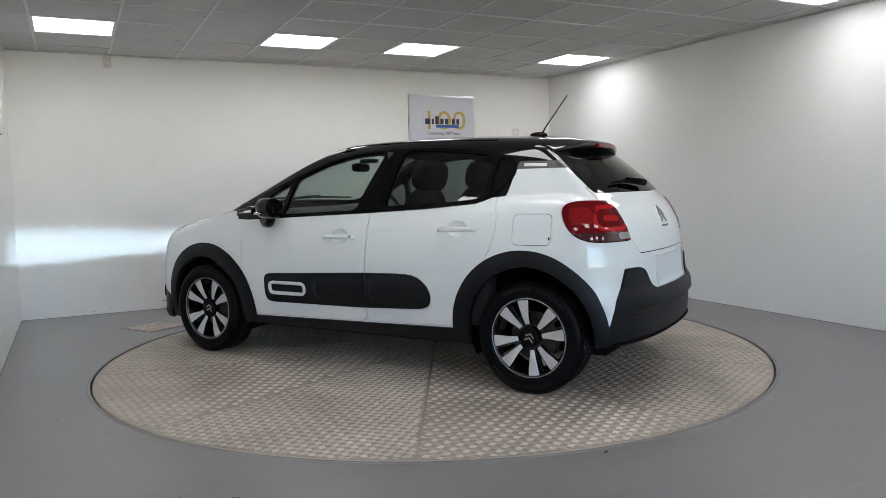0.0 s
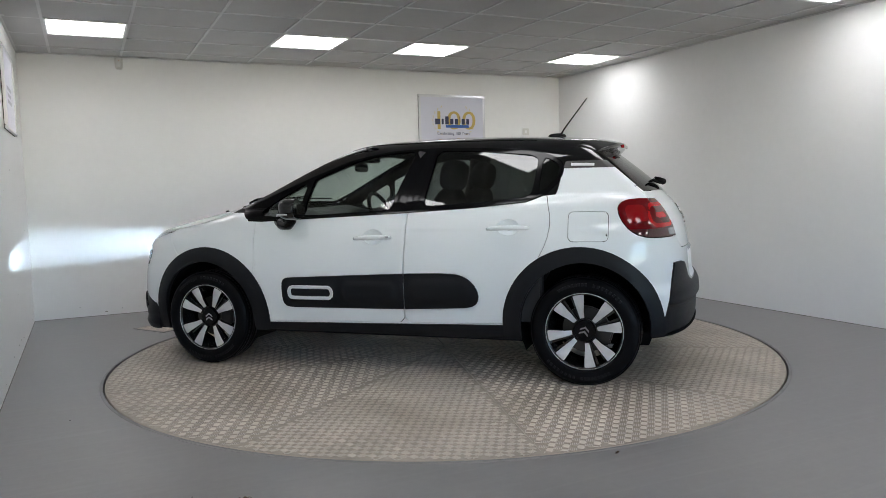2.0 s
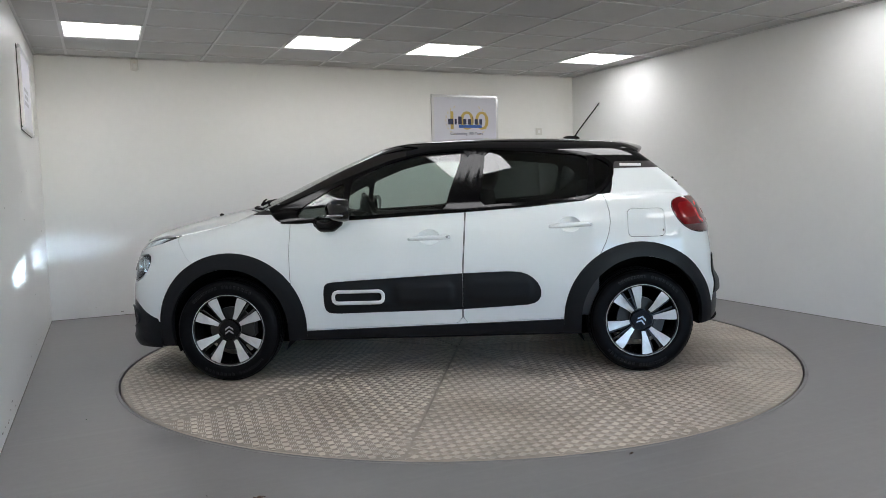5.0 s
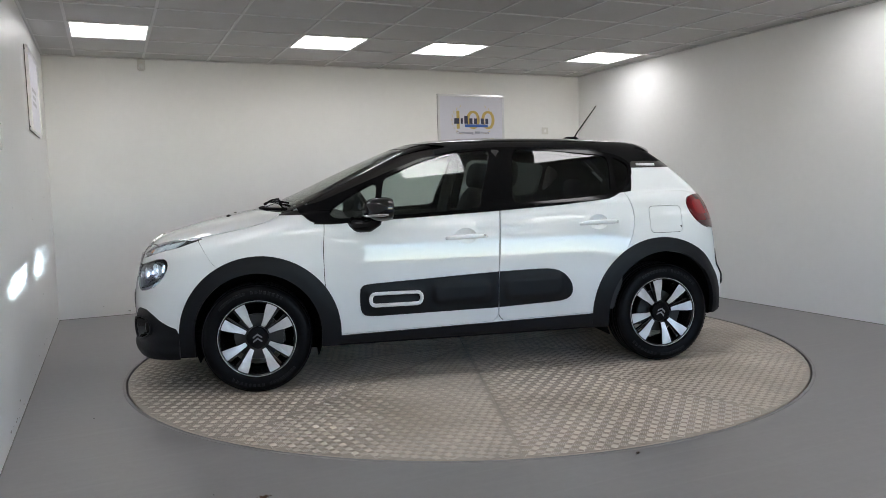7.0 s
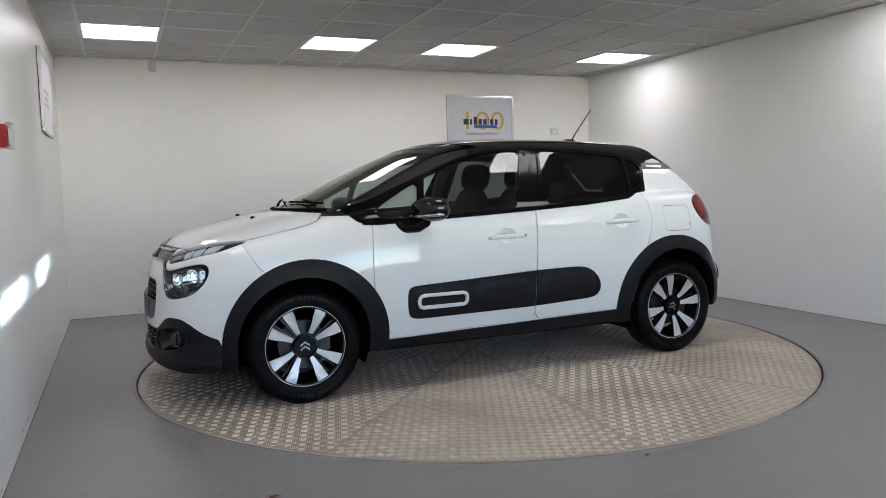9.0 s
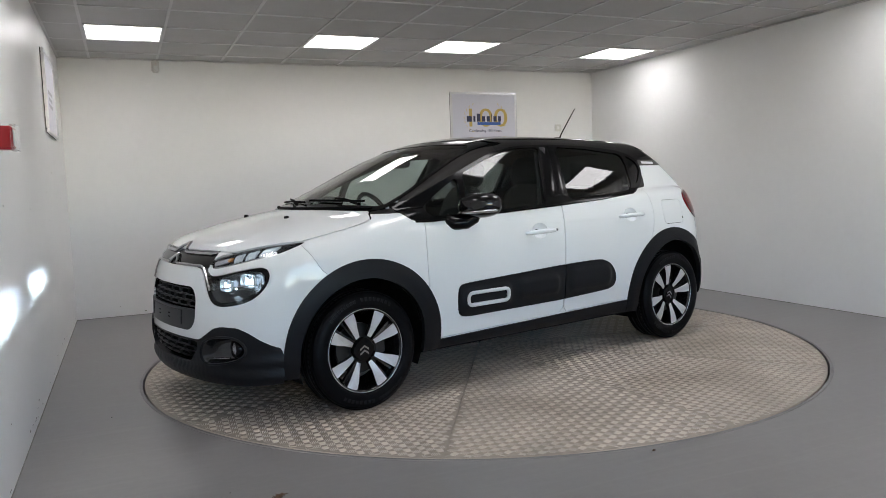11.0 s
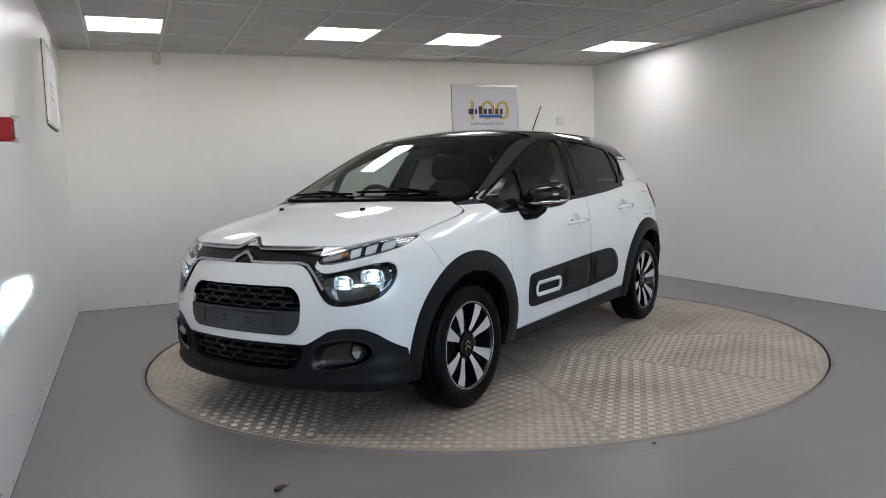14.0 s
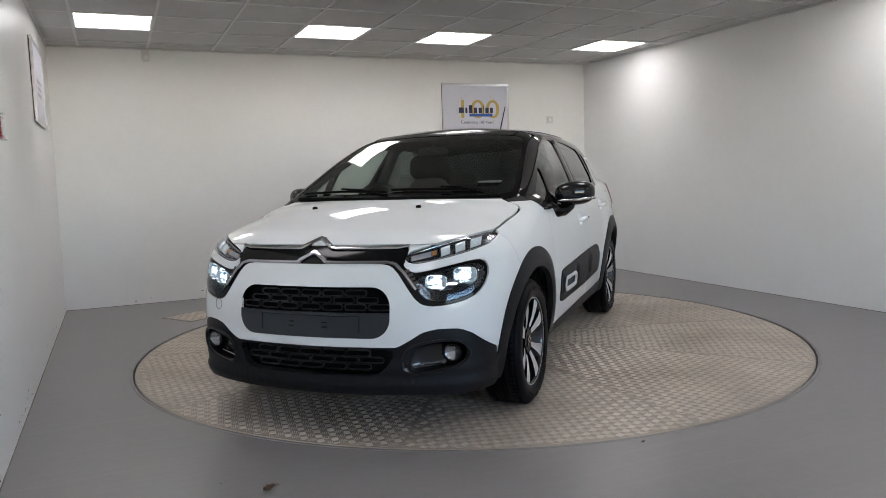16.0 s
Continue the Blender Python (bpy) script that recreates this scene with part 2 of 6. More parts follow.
    for i in range(len(gx) - 1):
        for j in range(len(gy) - 1):
            xa, xb, yb, ya = gx[i] + w, gx[i + 1] - w, gy[j] - w, gy[j + 1] + w
            if (i - 1, j - 1) not in lit:
                quad(xa, ya, xb, yb, H + 0.006 + random.uniform(0, 0.0015), 0)
            if xa > XL and xb < XR and yb < YB and ya > YF:
                for e in ((xa, ya, xb, ya), (xb, ya, xb, yb), (xb, yb, xa, yb), (xa, yb, xa, ya)):
                    wall_strip(*e, H, H + 0.008)
    for x in gx:
        quad(x - w, YF, x + w, YB, H, 1)
    for y in gy:
        for i in range(len(gx) - 1):
            quad(gx[i] + w, y - w, gx[i + 1] - w, y + w, H, 1)
    # edge angle and the slab above
    for a in ((XL, YB - 0.022, XR, YB), (XL, YF, XL + 0.022, YB - 0.022), (XR - 0.022, YF, XR, YB - 0.022)):
        quad(*a, H - 0.003, 1)
    quad(XL, YF, XR, YB, H + 0.12, 0)
    me = bpy.data.meshes.new("ceiling")
    bm.to_mesh(me)
    bm.free()
    me.materials.append(M_TILE)
    me.materials.append(M_TBAR)
    structure(new("ceiling", me), "suspended ceiling of white square tiles in a bar grid", "ceiling")
    first = None
    for i, j in sorted(lit):
        xa, yb = -2.515 + 0.6 * i, YB - 0.33 - 0.6 * j
        m = Matrix.Translation((xa + 0.3, yb - 0.3, H))
        if first is None:
            first = new("ceiling_light")
            bm = box(-0.286, -0.286, 0.009, 0.286, 0.286, 0.018, 0.003, 1)
            part("diffuser", bm, M_PANEL, first, "glowing white diffuser")
            bm = bmesh.new()
            o, n2 = 0.288, 0.276
            for a in ((-o, -o, 0.001, o, -n2, 0.009), (-o, n2, 0.001, o, o, 0.009), (-o, -n2, 0.001, -n2, n2, 0.009), (n2, -n2, 0.001, o, n2, 0.009)):
                t = box(*a)
                me = bpy.data.meshes.new("tmp")
                t.to_mesh(me)
                t.free()
                bm.from_mesh(me)
            part("frame", bm, M_WHITEFRAME, first)
            part("housing", box(-0.28, -0.28, 0.020, 0.28, 0.28, 0.07), M_WHITEFRAME, first)
            tagged(first, "square recessed ceiling light panel, lit white", "ceiling light", "ceiling light panels")
            first.matrix_basis = m
        else:
            copy_thing(first, m)


room()


# ---- turntable ----
R_TABLE = 2.2625


def turntable():
    top = new("turntable")
    tagged(top, "round motorised turntable covered in worn five-bar tread plate", "turntable")
    n, gap = 24, 0.0002
    half = math.pi / 10
    v, f = [(0.012, 0, 0)], []
    for r, z in ((R_TABLE - 0.004, 0), (R_TABLE, -0.004), (R_TABLE, -0.05)):
        for i in range(n + 1):
            a = -half + 2 * half * i / n
            v.append((r * math.cos(a), r * math.sin(a) + gap * (1 if i == 0 else -1 if i == n else 0), z))
    k = n + 1
    for i in range(n):
        f += [(0, 1 + i, 2 + i), (1 + i, 1 + k + i, 2 + k + i, 2 + i), (1 + k + i, 1 + 2 * k + i, 2 + 2 * k + i, 2 + k + i)]
    w = len(v)
    v += [(0.012, 0, -0.01), (v[1][0], v[1][1], -0.01), (v[k][0], v[k][1], -0.01)]
    f += [(0, w, w + 1, 1), (0, k, w + 2, w)]
    plate = mesh_of("tread_plate", v, f, M_TREAD)
    # raised bars in groups of five that turn by a right angle from group to group
    c = 0.046
    ii, jj = np.meshgrid(np.arange(0, 51), np.arange(-18, 19))
    cx, cy = ii.ravel() * c, jj.ravel() * c
    turn = (ii + jj).ravel() % 2
    base = np.array([(-0.019, -0.0031, 0), (0.019, -0.0031, 0), (0.019, 0.0031, 0), (-0.019, 0.0031, 0), (-0.012, 0, 0.0021), (0.012, 0, 0.0021)])
    fc = np.array([(0, 1, 5), (0, 5, 4), (2, 3, 4), (2, 4, 5), (1, 2, 5), (3, 0, 4)])
    verts, faces = [], []
    for q in range(5):
        p = base.copy()
        p[:, 0] *= 1 - 0.12 * abs(q - 2)
        p[:, 1] += (q - 2) * 0.0082
        a = np.radians(45) + turn * np.pi / 2
        ca, sa = np.cos(a)[:, None], np.sin(a)[:, None]
        X = p[None, :, 0] * ca - p[None, :, 1] * sa + cx[:, None]
        Y = p[None, :, 0] * sa + p[None, :, 1] * ca + cy[:, None]
        Z = np.broadcast_to(p[None, :, 2] + 0.0002, X.shape)
        keep = (np.hypot(X, Y).max(1) < R_TABLE - 0.006) & ((X * math.tan(half) - np.abs(Y)).min(1) > 0.0015)
        faces.append((fc[None] + 6 * np.arange(keep.sum())[:, None, None]).reshape(-1, 3) + sum(len(x) for x in verts))
        verts.append(np.stack([X, Y, Z], -1)[keep].reshape(-1, 3))
    bars = mesh_of("tread_bar", np.concatenate(verts), np.concatenate(faces), M_TREADBAR)
    for i in range(10):
        ob = new("tread_plate", plate)
        ob.parent, ob.rotation_euler = top, (0, 0, radians(47.4 + 18 + 36 * i))
        st = new("tread_bar", bars)
        st.parent = ob
        tagged(st, kind="stuff")
    n = 120
    bm = lathe([(2.20, -0.012), (2.25, -0.06), (0.3, -0.06)], n, "z")
    part("drum", bm, M_DARKGAP, top)
    return top


TABLE = turntable()


# ---- the car's body shape: x forward, y to its left, z up, origin on the ground between the wheels ----
SLOPES = {}


def ip(x, xs, ys):
    """Smooth curve through the given pairs (monotone cubic)."""
    if (xs, ys) not in SLOPES:
        u, v = np.asarray(xs, float), np.asarray(ys, float)
        if u[0] > u[-1]:
            u, v = u[::-1], v[::-1]
        h = np.diff(u)
        d = np.diff(v) / h
        m = np.zeros(len(u))
        m[0], m[-1] = d[0], d[-1]
        for i in range(1, len(u) - 1):
            if d[i - 1] * d[i] > 0:
                w1, w2 = 2 * h[i] + h[i - 1], h[i] + 2 * h[i - 1]
                m[i] = (w1 + w2) / (w1 / d[i - 1] + w2 / d[i])
        SLOPES[(xs, ys)] = u, v, h, m
    u, v, h, m = SLOPES[(xs, ys)]
    x = np.clip(x, u[0], u[-1])
    i = np.clip(np.searchsorted(u, x) - 1, 0, len(h) - 1)
    t = (x - u[i]) / h[i]
    return v[i] * (1 + 2 * t) * (1 - t) ** 2 + m[i] * h[i] * t * (1 - t) ** 2 + v[i + 1] * t * t * (3 - 2 * t) + m[i + 1] * h[i] * t * t * (t - 1)


def smax(a, b, k):
    d = np.maximum(k - np.abs(a - b), 0) / k
    return np.maximum(a, b) + d * d * k / 4


def smin(a, b, k):
    return -smax(-a, -b, k)


def underside(x):
    """Height of the body's lower edge along its length."""
    return ip(x, (-2.0, -1.75, -1.45, -0.9, 1.0, 1.6, 2.1), (0.290, 0.282, 0.255, 0.232, 0.230, 0.206, 0.206))


def cabin_width(x, z):
    """Half the width of the glazed upper body."""
    gw = ip(z, (0.9, 1.0, 1.10, 1.20, 1.30, 1.38, 1.46, 1.55), (0.838, 0.800, 0.760, 0.712, 0.658, 0.610, 0.555, 0.49))
    gx = ip(x, (-1.9, -1.6, -1.3, -0.9, -0.3, 0.3, 0.7, 1.0, 1.3), (0.84, 0.905, 0.955, 0.985, 1.0, 0.99, 0.965, 0.935, 0.90))
    return gw * gx


def shape(p):
    """Signed distance-like function of the painted body."""
    x, y, z = p[..., 0], np.abs(p[..., 1]), p[..., 2]
    # lower body
    wz = ip(z, (0.12, 0.22, 0.32, 0.50, 0.68, 0.80, 0.92, 1.02, 1.12), (0.760, 0.800, 0.826, 0.852, 0.860, 0.854, 0.836, 0.808, 0.770))
    px = ip(x, (-2.0, -1.75, -1.5, -1.2, -0.8, 0.7, 1.2, 1.5, 1.75, 2.0), (0.90, 0.945, 0.978, 0.995, 1.0, 1.0, 0.985, 0.962, 0.930, 0.89))
    arch = 0.016 * np.exp(-((np.abs(x) - 1.26) / 0.34) ** 4) * np.exp(-((z - 0.62) / 0.22) ** 2)
    side = y - wz * px - arch
    xf = ip(z, (0.12, 0.25, 0.38, 0.50, 0.62, 0.72, 0.80, 0.88, 0.96), (1.97, 2.035, 2.055, 2.052, 2.040, 2.015, 1.985, 1.930, 1.84))
    front = x - (xf - 0.10 * (y / 0.6) ** 2 - 0.10 * (y / 0.8) ** 6)
    xr = ip(z, (0.12, 0.25, 0.40, 0.52, 0.60, 0.75, 0.90, 1.02, 1.10), (-1.81, -1.870, -1.890, -1.885, -1.850, -1.835, -1.805, -1.745, -1.695))
    rear = (xr + 0.055 * (y / 0.6) ** 2 + 0.10 * (y / 0.8) ** 6) - x
    zb = ip(x, (-2.0, -1.8, -1.4, -0.5, 0.8, 1.1, 1.25, 1.45, 1.65, 1.80, 1.92, 2.0), (1.05, 1.07, 1.10, 1.08, 1.07, 1.065, 1.052, 1.018, 0.972, 0.930, 0.885, 0.84))
    top = (z - (zb - ip(x, (-0.5, 0.8, 1.4, 1.9), (0.0, 0.02, 0.055, 0.045)) * (y / 0.7) ** 2 - ip(x, (0.9, 1.2, 1.4, 2.0), (0.0, 0.025, 0.045, 0.045)) * (y / 0.8) ** 6)) * 0.97
    low = smax(smax(side, front, 0.10), rear, 0.09)
    low = smax(low, top, 0.075)
    low = smax(low, underside(x) - z, 0.045)
    # greenhouse
    gside = (y - cabin_width(x, z)) * 0.93
    xw = ip(z, (0.95, 1.06, 1.15, 1.25, 1.35, 1.42, 1.48, 1.52), (1.46, 1.215, 1.005, 0.785, 0.555, 0.375, 0.17, -0.05))
    wind = (x - (xw - 0.20 * (y / 0.7) ** 2)) * 0.40
    zr = ip(x, (-1.6, -1.4, -1.2, -1.0, -0.7, -0.3, 0.0, 0.3, 0.6), (1.375, 1.425, 1.455, 1.470, 1.484, 1.490, 1.484, 1.462, 1.43))
    roof = z - (zr - 0.035 * (y / 0.5) ** 2)
    xg = ip(z, (0.98, 1.08, 1.15, 1.25, 1.35, 1.45), (-1.76, -1.695, -1.630, -1.515, -1.390, -1.26))
    rwin = ((xg + 0.075 * (y / 0.6) ** 2) - x) * 0.77
    up = smax(smax(gside, roof, 0.09), wind, 0.035)
    up = smax(smax(up, rwin, 0.05), 0.9 - z, 0.02)
    return smin(low, up, 0.012)


def grad(p, e=5e-4):
    g = np.stack([(shape(p + d) - shape(p - d)) / (2 * e) for d in np.eye(3) * e], -1)
    return g / np.linalg.norm(g, axis=-1, keepdims=True), np.linalg.norm(g, axis=-1)


def settle(p, rounds=3):
    """Bring points onto the surface."""
    for _ in range(rounds):
        n, s = grad(p)
        p = p - n * (shape(p) / np.maximum(s, 0.15))[..., None]
    return p


def cast(o, d, far=2.2):
    """First way out from points inside, along d."""
    ts = np.linspace(0.02, far, 150)
    if o.size < 6000:
        val = shape(o[..., None, :] + d[..., None, :] * ts[:, None])
    else:
        val = np.stack([shape(o + d * t) for t in ts], -1)
    i = np.argmax(val > 0, -1)
    lo, hi = ts[np.maximum(i - 1, 0)], ts[i]
    for _ in range(20):
        mid = (lo + hi) / 2
        inside = shape(o + d * mid[..., None]) < 0
        lo, hi = np.where(inside, mid, lo), np.where(inside, hi, mid)
    return o + d * ((lo + hi) / 2)[..., None]


def on_side(xz, sign=1):
    """Points of the flank at (x, z)."""
    xz = np.asarray(xz, float)
    o = np.stack([xz[:, 0], np.full(len(xz), 0.02), xz[:, 1]], -1)
    q = cast(o, np.broadcast_to((0.0, 1.0, 0.0), o.shape))
    return q * (1, sign, 1)


def on_front(yz):
    yz = np.asarray(yz, float)
    o = np.stack([np.full(len(yz), 0.9), yz[:, 0], yz[:, 1]], -1)
    return cast(o, np.broadcast_to((1.0, 0.0, 0.0), o.shape))


def on_rear(yz):
    yz = np.asarray(yz, float)
    o = np.stack([np.full(len(yz), -1.0), yz[:, 0], yz[:, 1]], -1)
    return cast(o, np.broadcast_to((-1.0, 0.0, 0.0), o.shape))


def on_top(xy):
    xy = np.asarray(xy, float)
    o = np.stack([xy[:, 0], xy[:, 1], np.full(len(xy), 0.75)], -1)
    return cast(o, np.broadcast_to((0.0, 0.0, 1.0), o.shape))


def shell(nth=170, nx=190, cap=60):
    """Triangles of the left half of the body."""
    th = np.linspace(-math.pi / 2, math.pi / 2, nth)
    rows_o = []
    zc, xa, xb = 0.72, -1.35, 1.42
    for a in np.linspace(math.pi / 2, 0, cap, endpoint=False)[1:]:
        rows_o.append((xa, a, -1))
    for x in np.linspace(xa, xb, nx):
        rows_o.append((x, 0, 0))
    for a in np.linspace(0, math.pi / 2, cap + 1)[1:-1]:
        rows_o.append((xb, a, 1))
    O = np.zeros((len(rows_o), nth, 3))
    D = np.zeros_like(O)
    for i, (x, a, s) in enumerate(rows_o):
        O[i] = (x, 0, zc)
        D[i, :, 0] = s * math.sin(a)
        D[i, :, 1] = np.cos(th) * math.cos(a)
        D[i, :, 2] = np.sin(th) * math.cos(a)
    P = cast(O, D)
    P[:, 0, 1] = P[:, -1, 1] = 0
    V = P.reshape(-1, 3)
    i, j = np.meshgrid(np.arange(len(rows_o) - 1), np.arange(nth - 1), indexing="ij")
    a, b, c, d = i * nth + j, (i + 1) * nth + j, (i + 1) * nth + j + 1, i * nth + j + 1
    F = np.concatenate([np.stack([a, b, c], -1).reshape(-1, 3), np.stack([a, c, d], -1).reshape(-1, 3)])
    # close both ends
    for row, s in ((0, -1), (len(rows_o) - 1, 1)):
        k = len(V)
        tip = cast(np.array([[xa if s < 0 else xb, 0, zc]]), np.array([[s * 1.0, 0, 0]]))
        V = np.concatenate([V, tip])
        r = row * nth + np.arange(nth)
        t = np.stack([r[:-1], r[1:], np.full(nth - 1, k)], -1)
        F = np.concatenate([F, t])
    # face outwards
    n, _ = grad(V[F].mean(1))
    fn = np.cross(V[F[:, 1]] - V[F[:, 0]], V[F[:, 2]] - V[F[:, 0]])
    flip = (fn * n).sum(-1) < 0
    F[flip] = F[flip][:, ::-1]
    return V, F


# ---- cutting panels out of the shell ----
def clip(V, F, ph):
    """Cut triangles along ph = 0. Returns the vertices, the faces inside (ph < 0) and outside."""
    ph = np.where(np.abs(ph) < 1e-6, -1e-6, ph)
    s = ph < 0
    cnt = s[F].sum(1)
    mixed = F[(cnt == 1) | (cnt == 2)]
    if not len(mixed):
        return V, F[cnt == 3], F[cnt == 0]
    one = s[mixed].sum(1) == 1
    odd = np.where(one, np.argmax(s[mixed], 1), np.argmin(s[mixed], 1))
    idx = (odd[:, None] + np.arange(3)) % 3
    T = np.take_along_axis(mixed, idx, 1)
    e = np.concatenate([T[:, [0, 1]], T[:, [0, 2]]])
    key = np.sort(e, 1)
    u, inv = np.unique(key, axis=0, return_inverse=True)
    inv = inv.ravel()
    w = (ph[u[:, 0]] / (ph[u[:, 0]] - ph[u[:, 1]]))[:, None]
    P = settle(V[u[:, 0]] * (1 - w) + V[u[:, 1]] * w, 1)
    mid = (np.abs(V[u[:, 0], 1]) < 1e-7) & (np.abs(V[u[:, 1], 1]) < 1e-7)
    P[mid, 1] = 0
    n = len(T)
    ab, ac = len(V) + inv[:n], len(V) + inv[n:]
    tip = np.stack([T[:, 0], ab, ac], 1)
    rest = np.concatenate([np.stack([ab, T[:, 1], T[:, 2]], 1), np.stack([ab, T[:, 2], ac], 1)])
    one2 = np.concatenate([one, one])
    return np.concatenate([V, P]), np.concatenate([F[cnt == 3], tip[one], rest[~one2]]), np.concatenate([F[cnt == 0], tip[~one], rest[one2]])


def round_off(pts, times=2, limit=0.03):
    p = np.asarray(pts, float)
    for _ in range(times):
        q = np.roll(p, -1, 0)
        t = np.minimum(0.25, limit / (np.linalg.norm(q - p, axis=1, keepdims=True) + 1e-9))
        p = np.stack([(1 - t) * p + t * q, t * p + (1 - t) * q], 1).reshape(-1, 2)
    return p


def sd_poly(a, b, pts):
    """Signed distance to a closed outline in the plane of a, b."""
    p = np.asarray(pts, float)
    q = np.roll(p, -1, 0)
    d = np.full(a.shape, 1e9)
    inside = np.zeros(a.shape, bool)
    for (x0, y0), (x1, y1) in zip(p, q):
        ex, ey = x1 - x0, y1 - y0
        t = np.clip(((a - x0) * ex + (b - y0) * ey) / max(ex * ex + ey * ey, 1e-12), 0, 1)
        d = np.minimum(d, np.hypot(a - x0 - t * ex, b - y0 - t * ey))
        if y0 != y1:
            hit = ((y0 > b) != (y1 > b)) & (a < (x1 - x0) * (b - y0) / (y1 - y0) + x0)
            inside ^= hit
    return np.where(inside, -d, d)


def sd_box(a, b, ca, cb, ha, hb, r):
    qa, qb = np.abs(a - ca) - ha + r, np.abs(b - cb) - hb + r
    return np.hypot(np.maximum(qa, 0), np.maximum(qb, 0)) + np.minimum(np.maximum(qa, qb), 0) - r


class Sheet:
    """The left half of the body while panels are cut out of it."""

    def __init__(self):
        self.V, self.F = shell()

    def cut(self, F, sdf, gap=0.0):
        """Faces inside the outline and those outside it; a gap of that width is lost between."""
        self.V, inner, outer = clip(self.V, F, sdf(*self.V.T) + gap / 2)
        if gap:
            self.V, _, outer = clip(self.V, outer, sdf(*self.V.T) - gap / 2)
        return inner, outer


def panel(name, V, F, material, parent, label="", lift=0.0, thick=0.012, both=False, mirror=False, cabin_side=False):
    """A mesh from faces of the sheet, raised by lift along the normal, with turned-in edges."""
    if not len(F):
        return None
    ids, inv = np.unique(F, return_inverse=True)
    P, F2 = V[ids], inv.reshape(-1, 3)
    N, _ = grad(P)
    N[np.abs(P[:, 1]) < 1e-6, 1] = 0
    h = lift(*P.T) if callable(lift) else np.full(len(P), float(lift))
    Q = P + N * h[:, None]
    if cabin_side:
        Q[:, 1] = np.minimum(Q[:, 1], cabin_width(P[:, 0], P[:, 2]) - 0.004)
    if callable(lift) or cabin_side:
        fn = np.cross(Q[F2[:, 1]] - Q[F2[:, 0]], Q[F2[:, 2]] - Q[F2[:, 0]])
        N2 = np.zeros_like(Q)
        for k in range(3):
            np.add.at(N2, F2[:, k], fn)
        N2 /= np.linalg.norm(N2, axis=1, keepdims=True) + 1e-12
        N2[np.abs(P[:, 1]) < 1e-6, 1] = 0
    else:
        N2 = N
    edges = np.concatenate([F2[:, [0, 1]], F2[:, [1, 2]], F2[:, [2, 0]]])
    code = np.sort(edges, 1) @ (len(P) + 1, 1)
    _, first, count = np.unique(code, return_index=True, return_counts=True)
    rim = edges[first[count == 1]]
    rim = rim[~((np.abs(P[rim[:, 0], 1]) < 1e-6) & (np.abs(P[rim[:, 1], 1]) < 1e-6))]
    verts, norms, faces, k = [Q], [N2], F2.tolist(), len(Q)
    if thick and len(rim):
        a, b = rim[:, 0], rim[:, 1]
        wall = np.stack([Q[a], Q[b], Q[b] - N[b] * thick, Q[a] - N[a] * thick], 1)
        wn2 = np.cross(Q[b] - Q[a], N[a])
        wn2 /= np.linalg.norm(wn2, axis=1, keepdims=True) + 1e-12
        # a soft edge: the rim's upper corners lean outwards
        verts.append(wall.reshape(-1, 3))
        norms.append(np.repeat(wn2, 4, 0))
        r = k + 4 * np.arange(len(a))
        faces += np.stack([r + 1, r, r + 3, r + 2], 1).tolist()
    Vv, Nn = np.concatenate(verts), np.concatenate(norms)
    if both:
        m = len(Vv)
        Vv, Nn = np.concatenate([Vv, Vv * (1, -1, 1)]), np.concatenate([Nn, Nn * (1, -1, 1)])
        faces = faces + [[m + i for i in f[::-1]] for f in faces]
    if mirror:
        Vv, Nn, faces = Vv * (1, -1, 1), Nn * (1, -1, 1), [f[::-1] for f in faces]
    me = mesh_of(name, Vv.tolist(), faces, material, True)
    me.normals_split_custom_set_from_vertices(Nn.tolist())
    ob = new(name, me)
    ob.parent = parent
    return tagged(ob, label)


